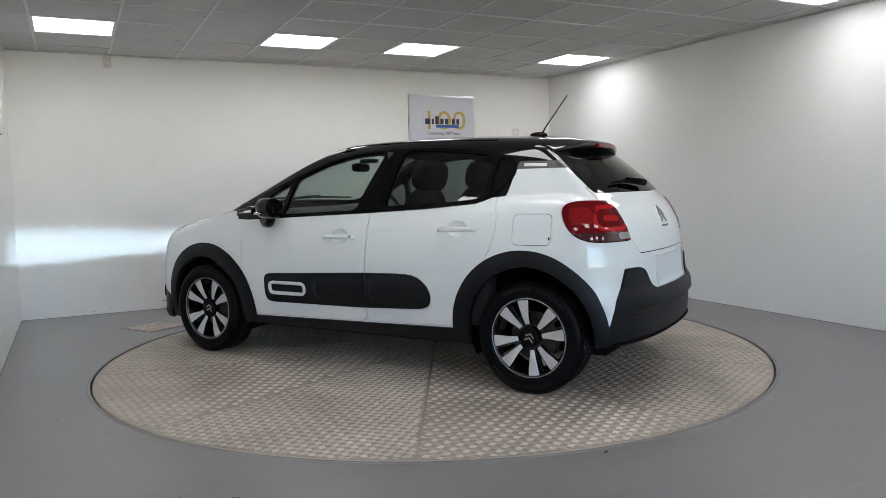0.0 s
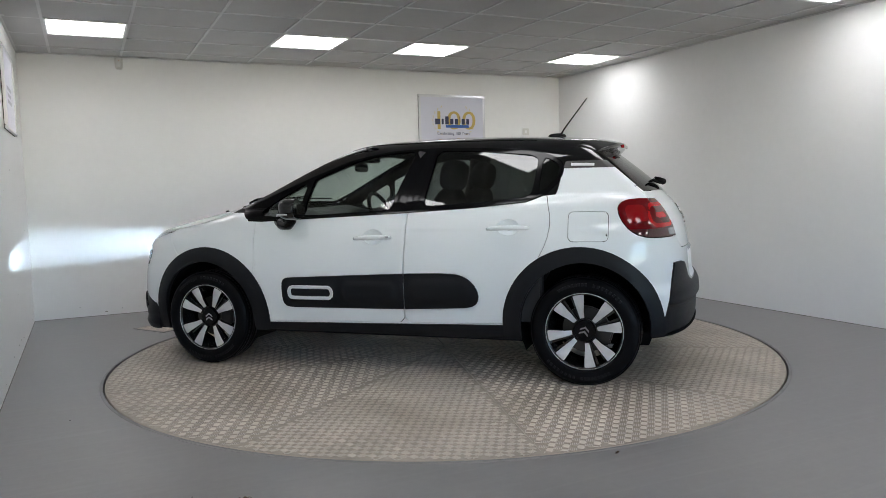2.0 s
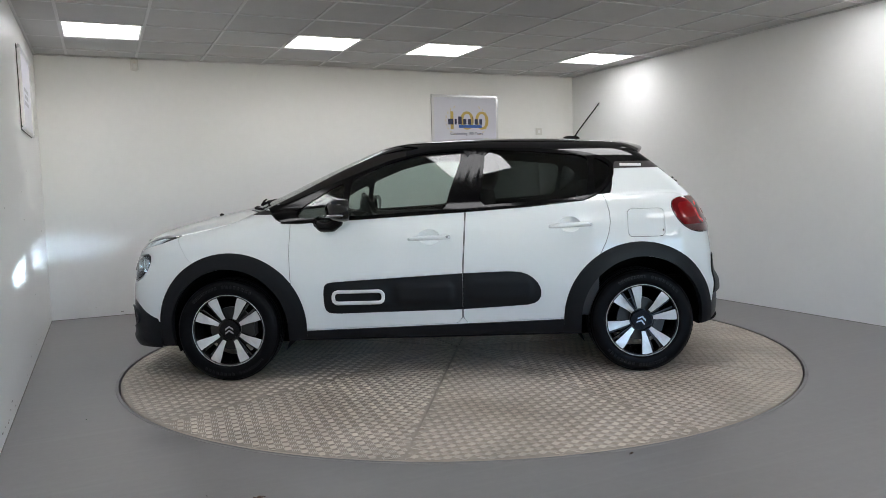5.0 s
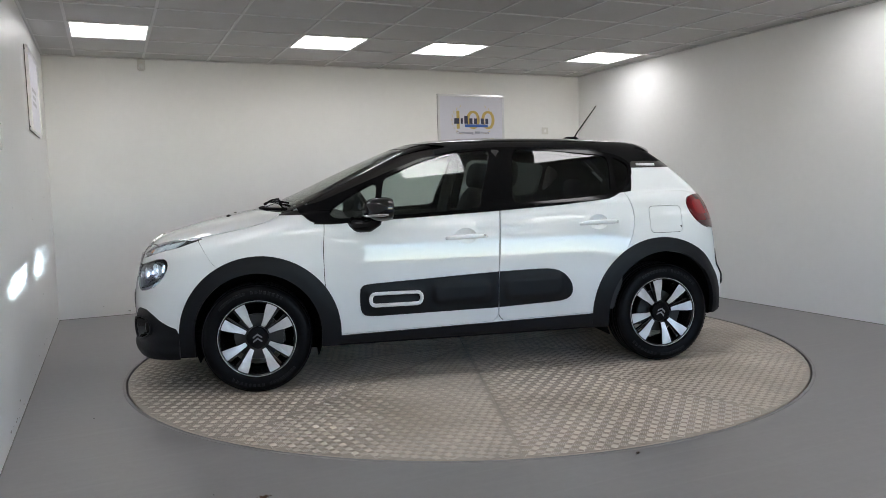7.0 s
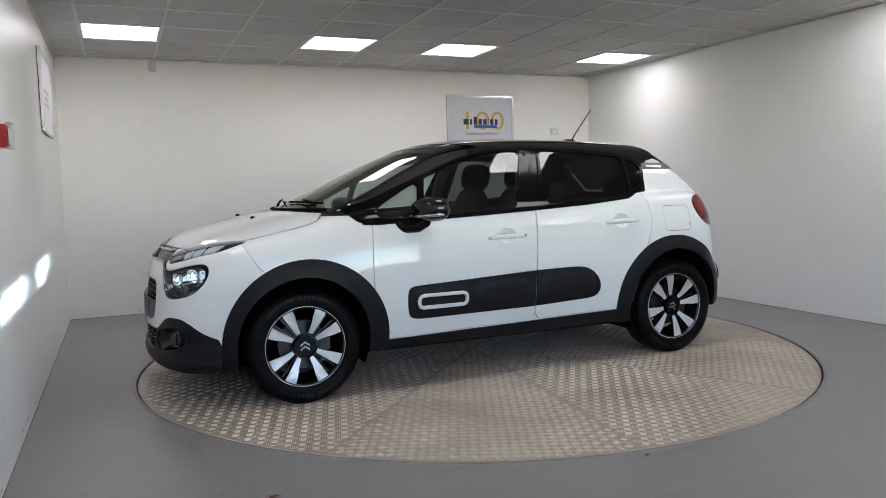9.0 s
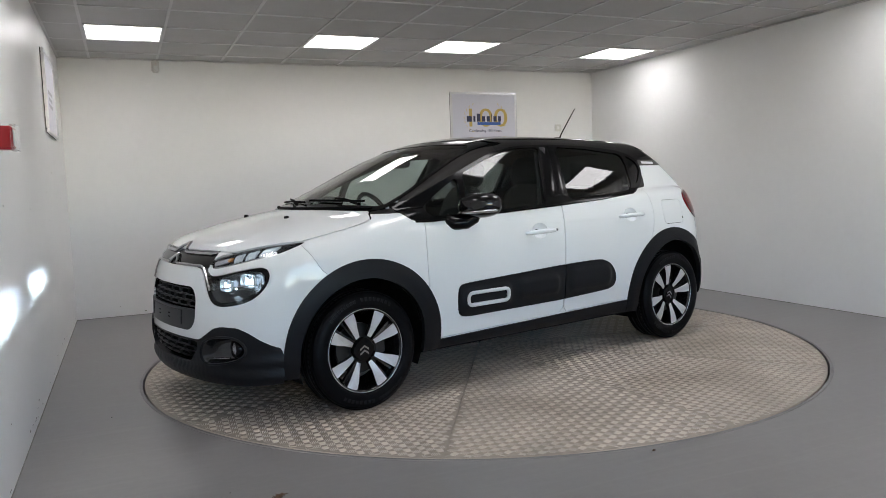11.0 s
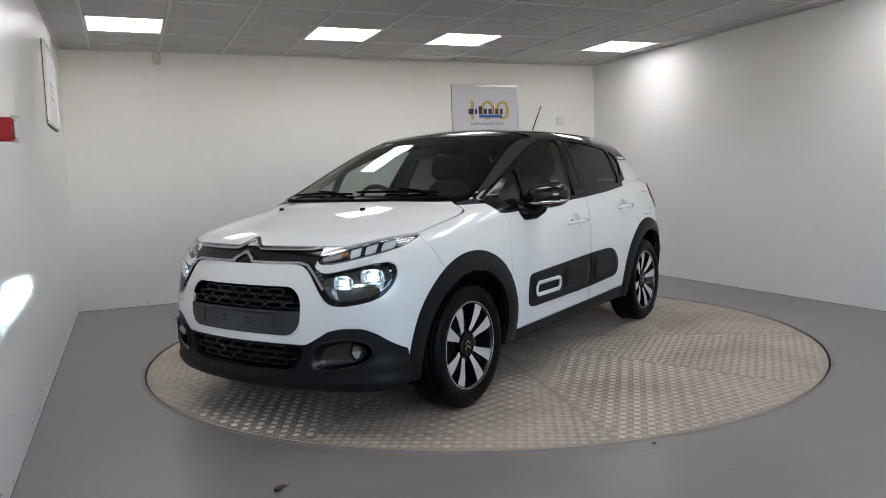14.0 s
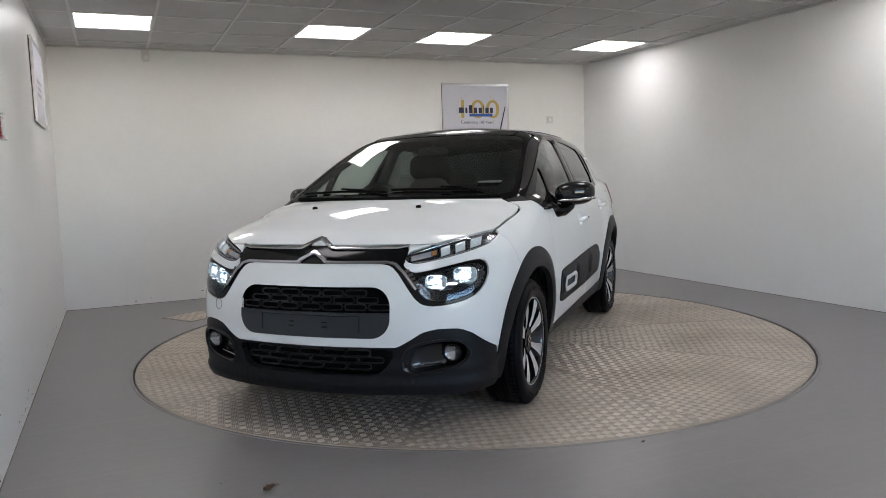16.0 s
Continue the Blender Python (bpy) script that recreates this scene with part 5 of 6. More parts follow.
        # grey ribs beside the grille
        for i in range(5):
            y, z = 0.441 + i * 0.0125, 0.752 - i * 0.017
            ribbon([(y, z), (y + 0.020, z + 0.006)], on_front, 0.012, 0.005, M_GREYTRIM, "grille_rib", CAR, mirror=mir, lift=-0.003)
    up_line = [(0.438, 0.860), (0.39, 0.852), (0.10, 0.851), (0.078, 0.853), (0.012, 0.891), (0, 0.894), (-0.012, 0.891), (-0.078, 0.853), (-0.10, 0.851), (-0.39, 0.852), (-0.438, 0.860)]
    ribbon(up_line, on_front, 0.011, 0.008, M_CHROME, "grille_chrome", CAR, "chrome upper grille strip with chevron")
    lo_line = [(0.495, 0.675), (0.44, 0.745), (0.40, 0.782), (0.36, 0.793), (0.09, 0.793), (0.066, 0.796), (0.012, 0.834), (0, 0.837), (-0.012, 0.834), (-0.066, 0.796), (-0.09, 0.793), (-0.36, 0.793), (-0.40, 0.782), (-0.44, 0.745), (-0.495, 0.675)]
    ribbon(lo_line, on_front, 0.013, 0.009, M_CHROME, "grille_chrome", CAR, "chrome lower grille strip with chevron")
    for z0, r in ((0.0, 0.020), (-0.058, 0.020)):
        ribbon([(0.070, 0.858 + z0), (0.014, 0.888 + z0), (0, 0.892 + z0), (-0.014, 0.888 + z0), (-0.070, 0.858 + z0)], on_front, r - 0.004, 0.010, M_CHROME, "chevron", CAR, "broad chrome chevron")
    # tow cover, washer jets, wipers
    ribbon(round_off([(-0.585, 0.555), (-0.535, 0.555), (-0.535, 0.605), (-0.585, 0.605)], 3), on_front, 0.002, 0.0008, M_TRIM, "tow_cover", CAR, closed=True)
    for y in (0.30, -0.30):
        c = on_top([(1.437, y)])[0]
        bm = blob(c[0], c[1], c[2] + 0.003, 0.014, 0.014, 0.010, 2.4, 16, 10)
        part("washer_jet", bm, M_INNER, CAR, "", True)
    for pts in (((0.52, 1.080), (0.30, 1.086), (0.02, 1.088)), ((0.00, 1.078), (-0.30, 1.084), (-0.60, 1.074))):
        c = on_front(pts)
        n, _ = grad(c)
        wp = part("wiper", tube(c + n * 0.010, 0.0065, 8), M_INNER, CAR, "black wiper blade", True)
        a = c[0] + n[0] * 0.02 + (0.04, -0.02, -0.02)
        b = (c[1] + n[1] * 0.026)
        part("wiper_arm", tube([a, (a + b) / 2 + (0, 0, 0.008), b], [0.010, 0.007, 0.005], 8), M_INNER, wp, "", True)
    c = on_front([(-0.62 + 0.04 * i, 1.052) for i in range(32)])
    n, _ = grad(c)
    part("cowl", tube(c + n * 0.0, 0.010, 8), M_INNER, CAR, "black scuttle trim", True)


front_end()


# ---- rear end, roof and mirrors ----
def rear_end():
    # spoiler
    bm = bmesh.new()
    rows = []
    ys = np.linspace(-0.575, 0.575, 31)
    for y in ys:
        k = abs(y) / 0.575
        tip = -1.430 + 0.125 * k ** 2.4
        zt = 1.412 - 0.062 * k ** 2.6
        st = -1.16 - 0.03 * k
        zs = float(on_top([(st, y)])[0][2])
        prof = [(st, zs - 0.004)]
        for u in (0.25, 0.5, 0.75):
            x = st + (tip - st) * u
            prof.append((x, max(float(on_top([(x, y)])[0][2]) + 0.006 * u, zs + (zt - zs) * u + 0.010 * math.sin(math.pi * u))))
        prof += [(tip + 0.012, zt + 0.004), (tip, zt - 0.002), (tip - 0.002, zt - 0.010), (tip + 0.006, zt - 0.026), (tip + 0.03, zt - 0.033), (tip + 0.09, zt - 0.036)]
        rows.append([bm.verts.new((x, y, z)) for x, z in prof])
    for a, b in zip(rows, rows[1:]):
        for i in range(len(a) - 1):
            bm.faces.new((a[i], b[i], b[i + 1], a[i + 1]))
    bm.faces.new(rows[0])
    bm.faces.new(rows[-1][::-1])
    bmesh.ops.recalc_face_normals(bm, faces=bm.faces)
    sp = part("spoiler", bm, M_BLACK, CAR, "gloss black roof spoiler", True)
    part("brake_light", box(-1.438, -0.13, 1.380, -1.415, 0.13, 1.402, 0.004), M_REDMID, sp, "red high-level brake light")
    # aerial
    z = float(on_top([(-1.0, 0)])[0][2])
    bm = blob(-0.985, 0, z + 0.008, 0.060, 0.022, 0.022, 2.4)
    ae = part("aerial", bm, M_SATIN, CAR, "black whip aerial", True)
    part("aerial_rod", tube([(-1.005, 0, z + 0.01), (-1.035, 0, z + 0.06), (-1.185, 0, 1.722)], [0.007, 0.0045, 0.0035], 8), M_INNER, ae, "", True)
    # badge: two chevrons, and a bar in place of the name
    for dz in (0.0, -0.036):
        ribbon([(-0.046, 0.962 + dz), (0, 1.006 + dz), (0.046, 0.962 + dz)], on_rear, 0.018, 0.008, M_CHROME, "rear_emblem", CAR, "chrome chevron")
    ribbon([(-0.062, 0.900), (0.062, 0.900)], on_rear, 0.012, 0.004, M_GREYTRIM, "name_bar", CAR)
    ribbon([(-0.285, 0.742), (0.285, 0.742)], on_rear, 0.010, 0.006, M_WHITE, "plate_lamp_bar", CAR)
    # rear wiper
    c = on_rear([(0.40, 1.150), (0.22, 1.158), (0.0, 1.140)])
    n, _ = grad(c)
    wp = part("rear_wiper", tube(c + n * 0.016, [0.006, 0.010, 0.009], 8), M_INNER, CAR, "black rear wiper", True)
    c = on_rear([(0.22, 1.158), (0.05, 1.145), (-0.02, 1.135)])
    n, _ = grad(c)
    part("wiper_arm", tube(c + n * 0.034, [0.009, 0.016, 0.022], 8), M_INNER, wp, "", True)
    # roof ditch lines
    for sy in (1, -1):
        c = on_top([(0.30 - 0.05 * i, sy * (0.485 + 0.035 * min(1, i / 8))) for i in range(26)])
        n, _ = grad(c)
        part("roof_seam", tube(c + n * 0.0005, 0.003, 6), M_SATIN, CAR, "", True)
    # door mirrors
    for sg in (1, -1):
        bm = blob(0.542, 0.918, 1.040, 0.088, 0.110, 0.070, 2.5, 36, 24)
        for v in bm.verts:
            k = (v.co.y - 0.918) / 0.110
            v.co.x -= 0.035 * k
            v.co.z += 0.006 * k
            if v.co.x < 0.492 - 0.02 * k:
                v.co.x = 0.492 - 0.02 * k
            v.co.y *= sg
        if sg < 0:
            bmesh.ops.reverse_faces(bm, faces=bm.faces)
        mr = part("door_mirror", bm, M_BLACK, CAR, "gloss black door mirror with silver strip", True)
        pts = []
        for i in range(15):
            a = radians(-45 + 135 * i / 14)
            k = math.sin(a)
            pts.append((0.542 + 0.0905 * math.copysign(abs(math.cos(a)) ** 0.8, math.cos(a)) - 0.035 * k, sg * (0.918 + 0.1125 * math.copysign(abs(k) ** 0.8, k)), 1.004 + 0.008 * k))
        part("mirror_strip", tube(pts, [0.004] + [0.0085] * 13 + [0.004], 8), M_CHROME, mr, "silver indicator strip", True)
        part("mirror_glass", prism([(sg * 0.838, 0.985), (sg * 0.995, 0.99), (sg * 1.0, 1.07), (sg * 0.85, 1.078)], 0, 0.003), M_MIRRORGLASS, mr).matrix_basis = Matrix.Translation((0.4895, 0, 0)) @ Matrix.Rotation(radians(90), 4, "Z") @ Matrix.Diagonal((1, 1, 1, 1))
        base = on_side([(0.70, 0.950), (0.62, 0.962)])
        arm = [(0.70, 0.790, 0.962), (0.66, 0.825, 0.944), (0.60, 0.860, 0.945), (0.565, 0.885, 0.972), (0.555, 0.90, 1.0)]
        part("mirror_arm", tube([(x, sg * y, z) for x, y, z in arm], [0.045, 0.040, 0.036, 0.036, 0.030], 12), M_SATIN, mr, "black mirror foot", True)


rear_end()


# ---- cabin ----
def cabin():
    part("cabin_floor", box(-1.0, -0.66, 0.30, 0.95, 0.66, 0.36, 0.02), M_INNER, CAR)
    # dashboard: a swept section with a hood over the dials
    bm = bmesh.new()
    rows = []
    for y in np.linspace(-0.68, 0.68, 35):
        hood = 0.030 * math.exp(-((y + 0.36) / 0.17) ** 4)
        sec = [(1.12, 1.015), (0.95, 1.02), (0.80, 1.005 + hood), (0.68, 0.975 + hood), (0.655, 0.945 + hood * 0.6), (0.69, 0.91), (0.66, 0.86), (0.68, 0.76), (0.78, 0.62), (0.95, 0.55)]
        k = 0.10 * (abs(y) / 0.68) ** 4
        rows.append([bm.verts.new((x - k * 0.2, y, z - 0.02 * (abs(y) / 0.68) ** 6)) for x, z in sec])
    for a, b in zip(rows, rows[1:]):
        for i in range(len(a) - 1):
            bm.faces.new((a[i], a[i + 1], b[i + 1], b[i]))
    bmesh.ops.recalc_face_normals(bm, faces=bm.faces)
    d = part("dashboard", bm, M_DASH, CAR, "dark grey dashboard", True)
    part("touch_screen", box(0.640, -0.09, 0.86, 0.66, 0.09, 0.965, 0.006), M_RIMBLACK, d)
    for y in (-0.60, 0.60):
        for k in (0, 1):
            bm = lathe([(0.030, 0.0), (0.034, 0.008), (0.026, 0.010), (0.022, 0.002)], 24, "y")
            bmesh.ops.rotate(bm, matrix=Matrix.Rotation(radians(-90), 3, "Z"), verts=bm.verts)
            bmesh.ops.translate(bm, vec=(0.672, y - math.copysign(0.0, y), 0.93 - 0.0 * k), verts=bm.verts)
            part("air_vent", bm, M_GREYTRIM, d, "", True) if k == 0 else bm.free()
    # steering wheel on the car's right
    bm = bmesh.new()
    ring = [(0, 0.180 * math.cos(2 * math.pi * i / 40), 0.172 * math.sin(2 * math.pi * i / 40)) for i in range(41)]
    sw = part("steering_wheel", bm_join([tube(ring, 0.016, 10)]), M_SATIN, CAR, "black three-spoke steering wheel", True)
    sw.matrix_basis = pose(0.475, -0.36, 0.962, 0, 24, 0)
    part("wheel_hub", blob(0.02, 0, -0.01, 0.03, 0.065, 0.055, 3), M_DASH, sw, "", True)
    for a in (0, 180, 270):
        c, s_ = math.cos(radians(a)), math.sin(radians(a))
        part("wheel_spoke", tube([(0.015, 0.05 * c, 0.05 * s_), (0.004, 0.17 * c, 0.165 * s_)], [0.018, 0.012], 8), M_DASH, sw, "", True)
    part("steering_column", tube([(0.03, 0, 0), (0.24, 0, -0.02)], 0.045, 12), M_DASH, sw, "", True)

    def seat(x, y, w, name="front_seat"):
        st = part(name, bm_join([blob(x + 0.06, y, 0.53, 0.27, w, 0.10, 3.5), blob(x + 0.05, y, 0.41, 0.22, w * 0.85, 0.07, 4)]), M_FABRIC, CAR, "dark fabric seat", True)
        bm = blob(0, 0, 0.325, 0.095, w * 0.98, 0.360, 3.4)
        for v in bm.verts:
            v.co.y *= 1 - 0.22 * max(0, v.co.z - 0.25) / 0.38
        bmesh.ops.rotate(bm, matrix=Matrix.Rotation(radians(-18), 3, "Y"), verts=bm.verts)
        bmesh.ops.translate(bm, vec=(x - 0.17, y, 0.50), verts=bm.verts)
        part("backrest", bm, M_FABRIC, st, "", True)
        bm = blob(0, 0, 0, 0.072, w * 0.68, 0.102, 3)
        bmesh.ops.rotate(bm, matrix=Matrix.Rotation(radians(-12), 3, "Y"), verts=bm.verts)
        bmesh.ops.translate(bm, vec=(x - 0.385, y, 1.232), verts=bm.verts)
        part("headrest", bm, M_FABRIC, st, "", True)
        for o in (-0.05, 0.05):
            part("headrest_post", tube([(x - 0.355, y + o, 1.06), (x - 0.375, y + o, 1.14)], 0.006, 8), M_CHROME, st)

    seat(0.02, 0.355, 0.245)
    seat(0.02, -0.355, 0.245)
    rs = part("rear_seat", bm_join([blob(-0.66, 0, 0.55, 0.26, 0.62, 0.11, 4)]), M_FABRIC, CAR, "dark fabric rear bench", True)
    bm = blob(0, 0, 0.26, 0.075, 0.61, 0.29, 4)
    bmesh.ops.rotate(bm, matrix=Matrix.Rotation(radians(-20), 3, "Y"), verts=bm.verts)
    bmesh.ops.translate(bm, vec=(-0.93, 0, 0.54), verts=bm.verts)
    part("backrest", bm, M_FABRIC, rs, "", True)
    for y in (-0.37, 0.37):
        part("headrest", blob(-1.135, y, 1.115, 0.05, 0.125, 0.075, 3), M_FABRIC, rs, "", True)
    part("parcel_shelf", box(-1.58, -0.56, 0.955, -1.13, 0.56, 0.985, 0.01), M_INNER, CAR)
    part("boot_floor", box(-1.72, -0.60, 0.50, -1.13, 0.60, 0.56, 0.01), M_INNER, CAR)
    im = part("interior_mirror", blob(0.47, 0, 1.315, 0.018, 0.105, 0.034, 3.2), M_SATIN, CAR, "black interior mirror", True)
    part("mirror_stalk", tube([(0.475, 0, 1.335), (0.45, 0, 1.368)], 0.010, 8), M_SATIN, im)
    part("camera_pod", blob(0.39, 0, 1.362, 0.06, 0.07, 0.018, 3), M_INNER, im, "", True)
    for sg in (1, -1):
        # door cards and inner pillars
        part("door_card", box(-1.02, sg * 0.748 - 0.046, 0.35, 0.86, sg * 0.748 + 0.046, 0.982, 0.015), M_DASH, CAR)
        part("inner_pillar", tube([(-0.155, sg * 0.715, 0.97), (-0.19, sg * 0.665, 1.17), (-0.24, sg * 0.585, 1.37)], [0.05, 0.042, 0.04], 8), M_DASH, CAR, "", True)
        part("seat_belt", tube([(-0.20, sg * 0.655, 1.10), (-0.19, sg * 0.68, 0.80), (-0.17, sg * 0.69, 0.50)], 0.012, 6), M_INNER, CAR)


cabin()


# ---- things in the room ----
def lettering(name, body, size, material, parent, m, label="", bold=0.0):
    cu = bpy.data.curves.new(name, "FONT")
    cu.body, cu.size, cu.align_x, cu.align_y, cu.extrude, cu.offset = body, size, "CENTER", "CENTER", 0.0006, bold
    tmp = new("tmp_text", cu)
    bpy.context.view_layer.update()
    me = bpy.data.meshes.new_from_object(tmp.evaluated_get(bpy.context.evaluated_depsgraph_get()))
    bpy.data.objects.remove(tmp)
    me.materials.clear()
    me.materials.append(material)
    ob = new(name, me)
    ob.parent, ob.matrix_basis = parent, m
    return tagged(ob, label)


M_GREYPRINT = mat("grey_print", (0.35, 0.35, 0.40), 0.4, spread=0.05)
M_PALEGOLD = mat("pale_gold_print", (0.60, 0.52, 0.36), 0.4, spread=0.05)


def poster(m, plain=False):
    """A framed poster of A1 size, upright in its own x, z plane, facing -y."""
    p = new("framed_poster")
    W, Hh = 0.86, 0.61
    part("sheet", box(-W / 2 + 0.01, -0.016, -Hh / 2 + 0.01, W / 2 - 0.01, -0.0135, Hh / 2 - 0.01), M_PAPER, p, "pale lilac printed sheet")
    d = 0.026
    for a in ((-W / 2, -d, Hh / 2 - 0.028, W / 2, -0.0048, Hh / 2), (-W / 2, -d, -Hh / 2, W / 2, -0.0048, -Hh / 2 + 0.028), (-W / 2, -d, -Hh / 2 + 0.028, -W / 2 + 0.028, -0.0048, Hh / 2 - 0.028), (W / 2 - 0.028, -d, -Hh / 2 + 0.028, W / 2, -0.0048, Hh / 2 - 0.028)):
        part("frame_bar", box(*a, 0.006), M_ALU, p, "silver snap frame bar")
    # near-black slab that paints the shadow in the gap behind the frame
    part("backing", box(-W / 2 + 0.001, -0.0045, -Hh / 2 + 0.001, W / 2 - 0.001, -0.0002, Hh / 2 - 0.001), M_DARKGAP, p, "dark strip in place of the shadow behind the frame")
    up = Matrix.Rotation(radians(90), 4, "X")
    at = lambda x, y, z: Matrix.Translation((x, y, z)) @ up
    p.matrix_basis = m
    tagged(p, "silver framed anniversary poster hung on the white wall", "poster", "framed posters")
    if plain:
        for i, (w, z) in enumerate(((0.34, 0.02), (0.26, -0.03), (0.30, -0.08))):
            part("print_bar", box(-w / 2, -0.0172, z - 0.014, w / 2, -0.0155, z + 0.014), M_GREYPRINT, p)
        return tagged(p, "silver framed poster with pale grey print on the wall")
    lettering("gold_number", "100", 0.30, M_GOLD, p, at(0.02, -0.0168, 0.002) @ Matrix.Diagonal((1.3, 1, 1, 1)), "gold number 100")
    tagged(lettering("slogan", "Celebrating 100 Years", 0.047, M_NAVY, p, at(0.012, -0.0168, -0.137), "slogan in dark letters"), kind="stuff")
    # the firm's name as plain bars
    xs, x = (0.042, 0.022, 0.032, 0.030, 0.030, 0.012, 0.030, 0.028), -0.225
    for i, w in enumerate(xs):
        w *= 1.9
        h = 0.092 if i in (2, 5) else 0.064
        part("name_bar", box(x, -0.0195, -0.033, x + w - 0.016, -0.0172, -0.033 + h, 0.002), M_NAVY, p)
        x += w + 0.004
    part("blue_bar", box(-0.09, -0.0195, -0.071, 0.21, -0.0172, -0.038), M_BLUE, p)
    # laurel leaves on both sides
    for sg in (-1, 1):
        bs = []
        for i in range(9):
            a = radians(-60 + 15 * i)
            r = 0.225
            c = (0.02 + sg * (0.05 + r * math.cos(a)), 0.01 + r * 0.8 * math.sin(a))
            t = prism(round_off([(-0.022, 0), (0, 0.008), (0.022, 0), (0, -0.008)], 2), -0.0172, -0.0155)
            bmesh.ops.rotate(t, matrix=Matrix.Rotation(-(a + radians(60)) if sg > 0 else (a + radians(60)), 3, "Y"), verts=t.verts)
            bmesh.ops.translate(t, vec=(c[0], 0, c[1]), verts=t.verts)
            bs.append(t)
        tagged(part("laurel", bm_join(bs), M_PALEGOLD, p), kind="stuff")
    return p


def room_things():
    poster(Matrix.Translation((1.612, YB - 0.002, 1.912)))
    poster(Matrix.Translation((XL + 0.002, 1.74, 1.955)) @ Matrix.Rotation(radians(90), 4, "Z"), True)
    # movement sensor under the ceiling
    s = new("movement_sensor")
    part("housing", bm_join([box(-0.036, -0.048, -0.060, 0.036, 0, 0.056, 0.012, 3)]), mat("ivory_plastic", (0.60, 0.59, 0.56), 0.45, spread=0.03), s)
    part("lens", blob(0, -0.042, -0.018, 0.024, 0.014, 0.026, 2.4, 20, 12), mat("pearly_lens", (0.62, 0.62, 0.60), 0.35, spread=0.05), s, "", True)
    part("indicator", blob(0, -0.046, 0.018, 0.004, 0.003, 0.004, 2), M_AMBER, s)
    s.matrix_basis = Matrix.Translation((-1.935, YB, 2.414))
    tagged(s, "small white movement sensor fixed high on the wall", "sensor")
    # wall box
    b = new("wall_socket")
    part("back_box", box(-0.05, -0.012, -0.048, 0.05, 0, 0.048, 0.004), M_WHITEFRAME, b)
    part("plate", box(-0.044, -0.018, -0.042, 0.044, -0.012, 0.042, 0.003), mat("cream_plastic", (0.66, 0.65, 0.62), 0.4, spread=0.03), b)
    part("rocker", box(-0.014, -0.022, -0.018, 0.014, -0.018, 0.018, 0.002), M_WHITEFRAME, b)
    b.matrix_basis = Matrix.Translation((2.612, YB, 1.803))
    tagged(b, "small square off-white socket plate on the wall", "socket")
    # red break-glass box with its clear hood
    r = new("call_point")
    part("box", box(0, -0.048, -0.050, 0.070, 0.048, 0.050, 0.008, 3), M_RED, r, "red plastic box")
    part("front_plate", box(0.070, -0.035, -0.036, 0.074, 0.035, 0.036, 0.002), mat("pale_plate", (0.7, 0.7, 0.68), 0.3, spread=0.03), r)
    bm = bm_join([box(0.060, -0.055, -0.056, 0.084, -0.052, 0.056), box(0.060, 0.052, -0.056, 0.084, 0.055, 0.056), box(0.060, -0.052, 0.053, 0.084, 0.052, 0.056), box(0.060, -0.052, -0.056, 0.084, 0.052, -0.053)])
    part("hood", bm, M_CLEAR, r, "clear plastic hinged hood")
    r.matrix_basis = Matrix.Translation((XL, YB - 4.16, 1.434))
    tagged(r, "red fire call point with a clear hood on the wall", "call point")
    # dead leaf on the floor
    v, f = [], []
    outline = [(-0.030, 0.0), (-0.022, 0.010), (-0.014, 0.008), (-0.010, 0.020), (0.0, 0.013), (0.008, 0.022), (0.014, 0.010), (0.028, 0.008), (0.034, 0.0), (0.024, -0.008), (0.014, -0.006), (0.006, -0.018), (-0.002, -0.010), (-0.014, -0.016), (-0.018, -0.006)]
    bm = bmesh.new()
    top = [bm.verts.new((x, y, 0.004 + 0.010 * math.sin(60 * x) ** 2 + 0.012 * abs(y) / 0.02)) for x, y in outline]
    c = bm.verts.new((0, 0, 0.003))
    for i in range(len(top)):
        bm.faces.new((c, top[i], top[(i + 1) % len(top)]))
    r = bmesh.ops.solidify(bm, geom=bm.faces[:], thickness=0.0012)
    lf = part("dead_leaf", bm, M_LEAF, None)
    part("stalk", tube([(0.03, 0, 0.006), (0.045, 0.006, 0.010), (0.055, 0.004, 0.004)], 0.0015, 6), M_LEAF, lf)
    lf.matrix_basis = pose(-1.843, -2.06, 0.0005, 0, 0, 35)
    tagged(lf, "curled brown dead leaf lying on the grey floor", "leaf")
    lf2 = copy_thing(lf, pose(-0.30, -2.325, 0.0005, 0, 0, 200) @ Matrix.Scale(0.45, 4))
    tagged(lf2, "small brown dead leaf at the turntable's edge")
    # hatch of tread plate let into the floor
    h = new("floor_hatch")
    part("frame", bm_join([box(-0.20, -0.20, -0.01, 0.20, -0.185, 0.003), box(-0.20, 0.185, -0.01, 0.20, 0.20, 0.003), box(-0.20, -0.185, -0.01, -0.185, 0.185, 0.003), box(0.185, -0.185, -0.01, 0.20, 0.185, 0.003)]), M_STEEL, h)
    part("cover", box(-0.183, -0.183, -0.01, 0.183, 0.183, 0.003), M_TREAD, h)
    bs = []
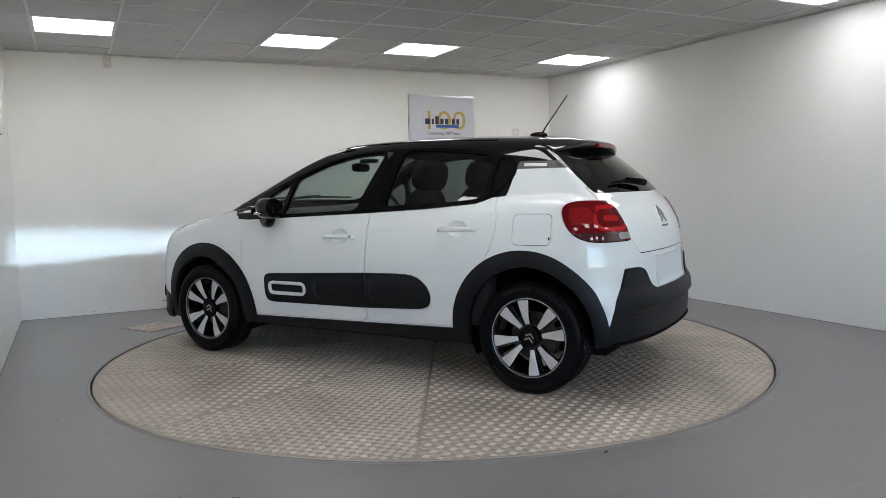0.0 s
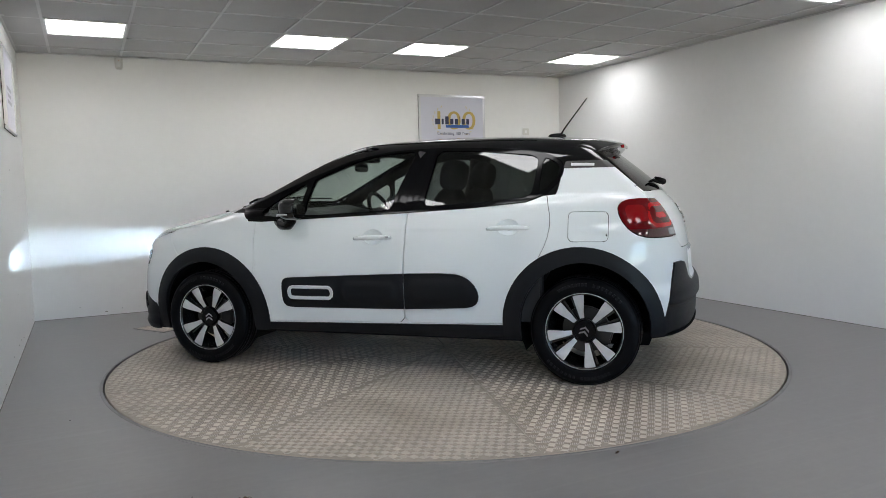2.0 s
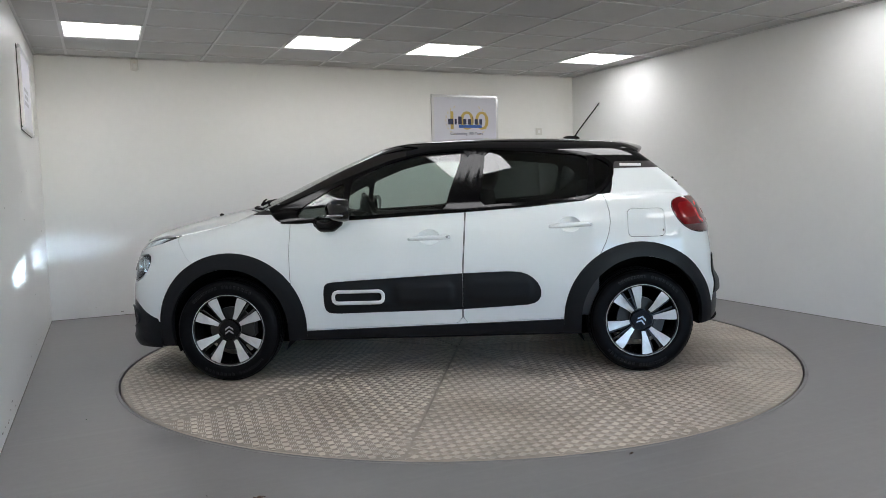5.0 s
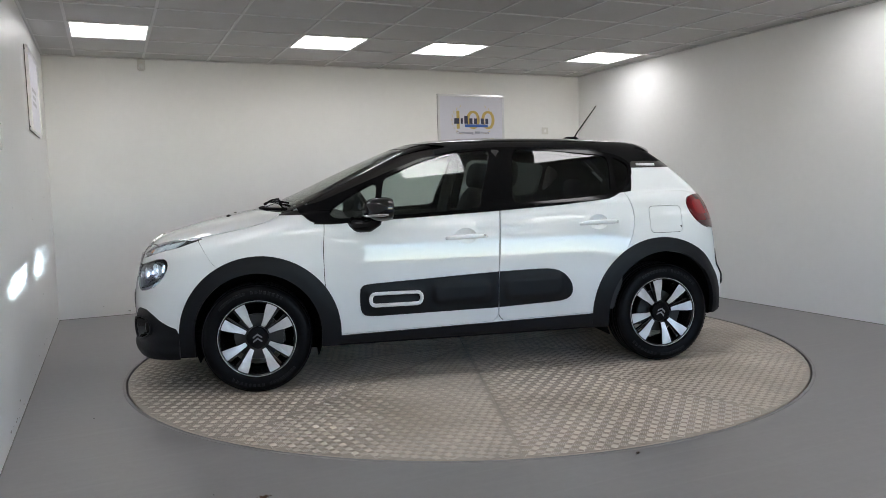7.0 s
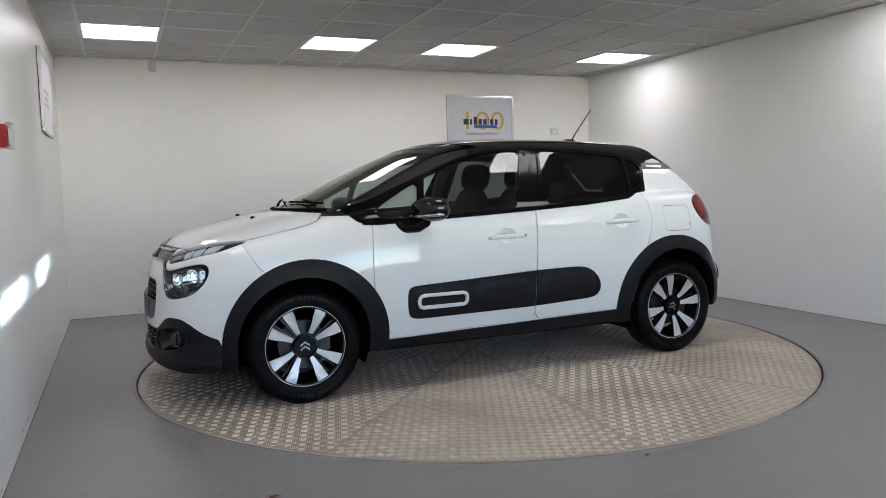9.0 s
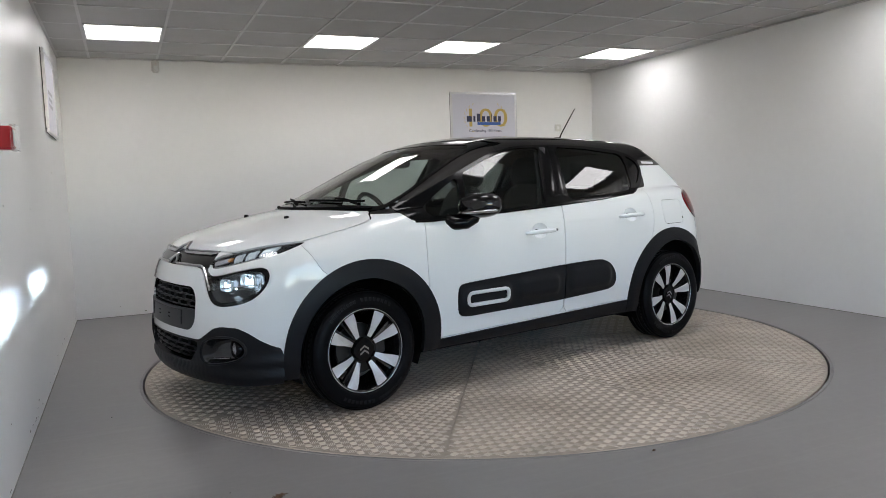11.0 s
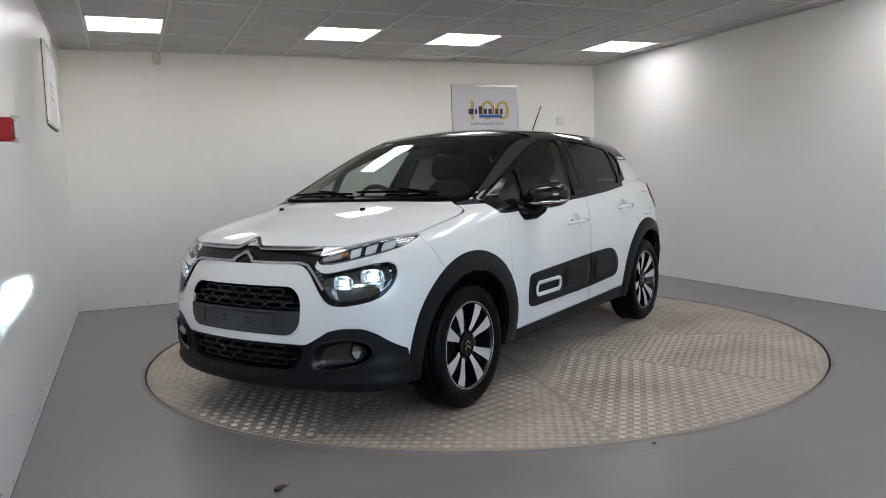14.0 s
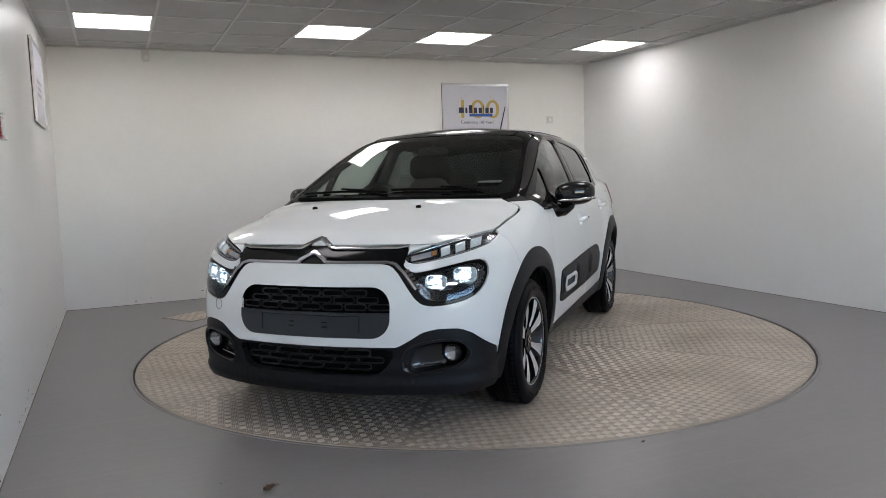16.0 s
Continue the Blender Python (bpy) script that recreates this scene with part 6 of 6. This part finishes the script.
    for i in range(8):
        for j in range(8):
            for q in range(-2, 3):
                t = bmesh.new()
                o = [t.verts.new(p) for p in ((-0.019, -0.003, 0), (0.019, -0.003, 0), (0.019, 0.003, 0), (-0.019, 0.003, 0), (-0.012, 0, 0.002), (0.012, 0, 0.002))]
                for fc in ((0, 1, 5, 4), (2, 3, 4, 5), (1, 2, 5), (3, 0, 4)):
                    t.faces.new([o[k] for k in fc])
                bmesh.ops.translate(t, vec=(0, q * 0.0082, 0.0032), verts=t.verts)
                bmesh.ops.rotate(t, matrix=Matrix.Rotation(radians(45 + 90 * ((i + j) % 2)), 3, "Z"), verts=t.verts)
                bmesh.ops.translate(t, vec=((i - 3.5) * 0.045, (j - 3.5) * 0.045, 0), verts=t.verts)
                bs.append(t)
    tagged(part("tread_bar", bm_join(bs), M_TREADBAR, h), kind="stuff")
    h.matrix_basis = pose(-1.715, 2.02, 0.002, 0, 0, 32)
    tagged(h, "square tread plate hatch let into the floor", "floor hatch")
    # small dirt: specks on the floor, scuffs low on the walls
    bs = []
    rnd = random.Random(5)
    spots = [(-2.2, 0.1), (-1.35, -0.3), (-2.0, -0.5), (-1.2, -2.0), (-2.0, -1.9)] + [(rnd.uniform(-2.6, 2.9), rnd.uniform(-3.5, 2.8)) for _ in range(12)]
    for x, y in spots:
        if math.hypot(x, y) > 2.36:
            r = rnd.uniform(0.002, 0.004)
            t = bmesh.new()
            bmesh.ops.create_cone(t, cap_ends=True, segments=7, radius1=r, radius2=r * 0.7, depth=0.0016)
            bmesh.ops.translate(t, vec=(x, y, 0.0009), verts=t.verts)
            bs.append(t)
    tagged(part("floor_dirt", bm_join(bs), M_DARKGAP, None), "scattered dark specks of dirt on the floor", "dirt", kind="stuff")
    bs = []
    for i in range(46):
        a, z = rnd.uniform(-2.4, 2.9), rnd.uniform(0.02, 0.10) if i < 30 else rnd.uniform(0.2, 1.6)
        w, h = rnd.uniform(0.004, 0.03) if i < 30 else rnd.uniform(0.003, 0.009), rnd.uniform(0.002, 0.008)
        bs.append(box(XL - 0.001, a, z, XL + 0.0012, a + w, z + h) if i % 3 else box(a - 0.2, YB - 0.0012, z, a - 0.2 + w, YB + 0.001, z + h))
    tagged(part("wall_scuff", bm_join(bs), mat("scuff_grey", (0.28, 0.27, 0.26), 0.8, spread=0.2, scale=9), None), "small grey scuffs and chips on the white walls", "scuff", kind="stuff")
    # dirty joint where floor and walls meet
    bs = []
    for (x0, y0, x1, y1) in ((XL, YB - 0.005, XR, YB), (XR - 0.005, YF, XR, YB), (XL, YF, XL + 0.005, YB)):
        bs.append(box(x0, y0, 0.0, x1, y1, 0.004))
    structure(part("baseboard", bm_join(bs), mat("dirty_joint", (0.22, 0.21, 0.20), 0.8, spread=0.5, scale=7), None), "thin dirty sealant joint along the foot of the walls", "floor joint")


room_things()


# ---- the turn ----
TURNS = ((0.0, 122.77), (3.5, 145.38), (7.0, 167.28), (12.5, 202.48), (14.5, 215.39), (16.0, 225.01))
CAR_SHIFT = (0.145, 0.006)


def motions():
    rows = []
    for i in range(17):
        a = float(np.interp(i, [t for t, _ in TURNS], [d for _, d in TURNS]))
        rows.append((float(i), a))
    walk(TABLE, [(t, pose(0, 0, 0, 0, 0, a)) for t, a in rows])
    walk(CAR, [(t, pose(0, 0, 0, 0, 0, a) @ pose(*CAR_SHIFT, 0.002)) for t, a in rows])


motions()
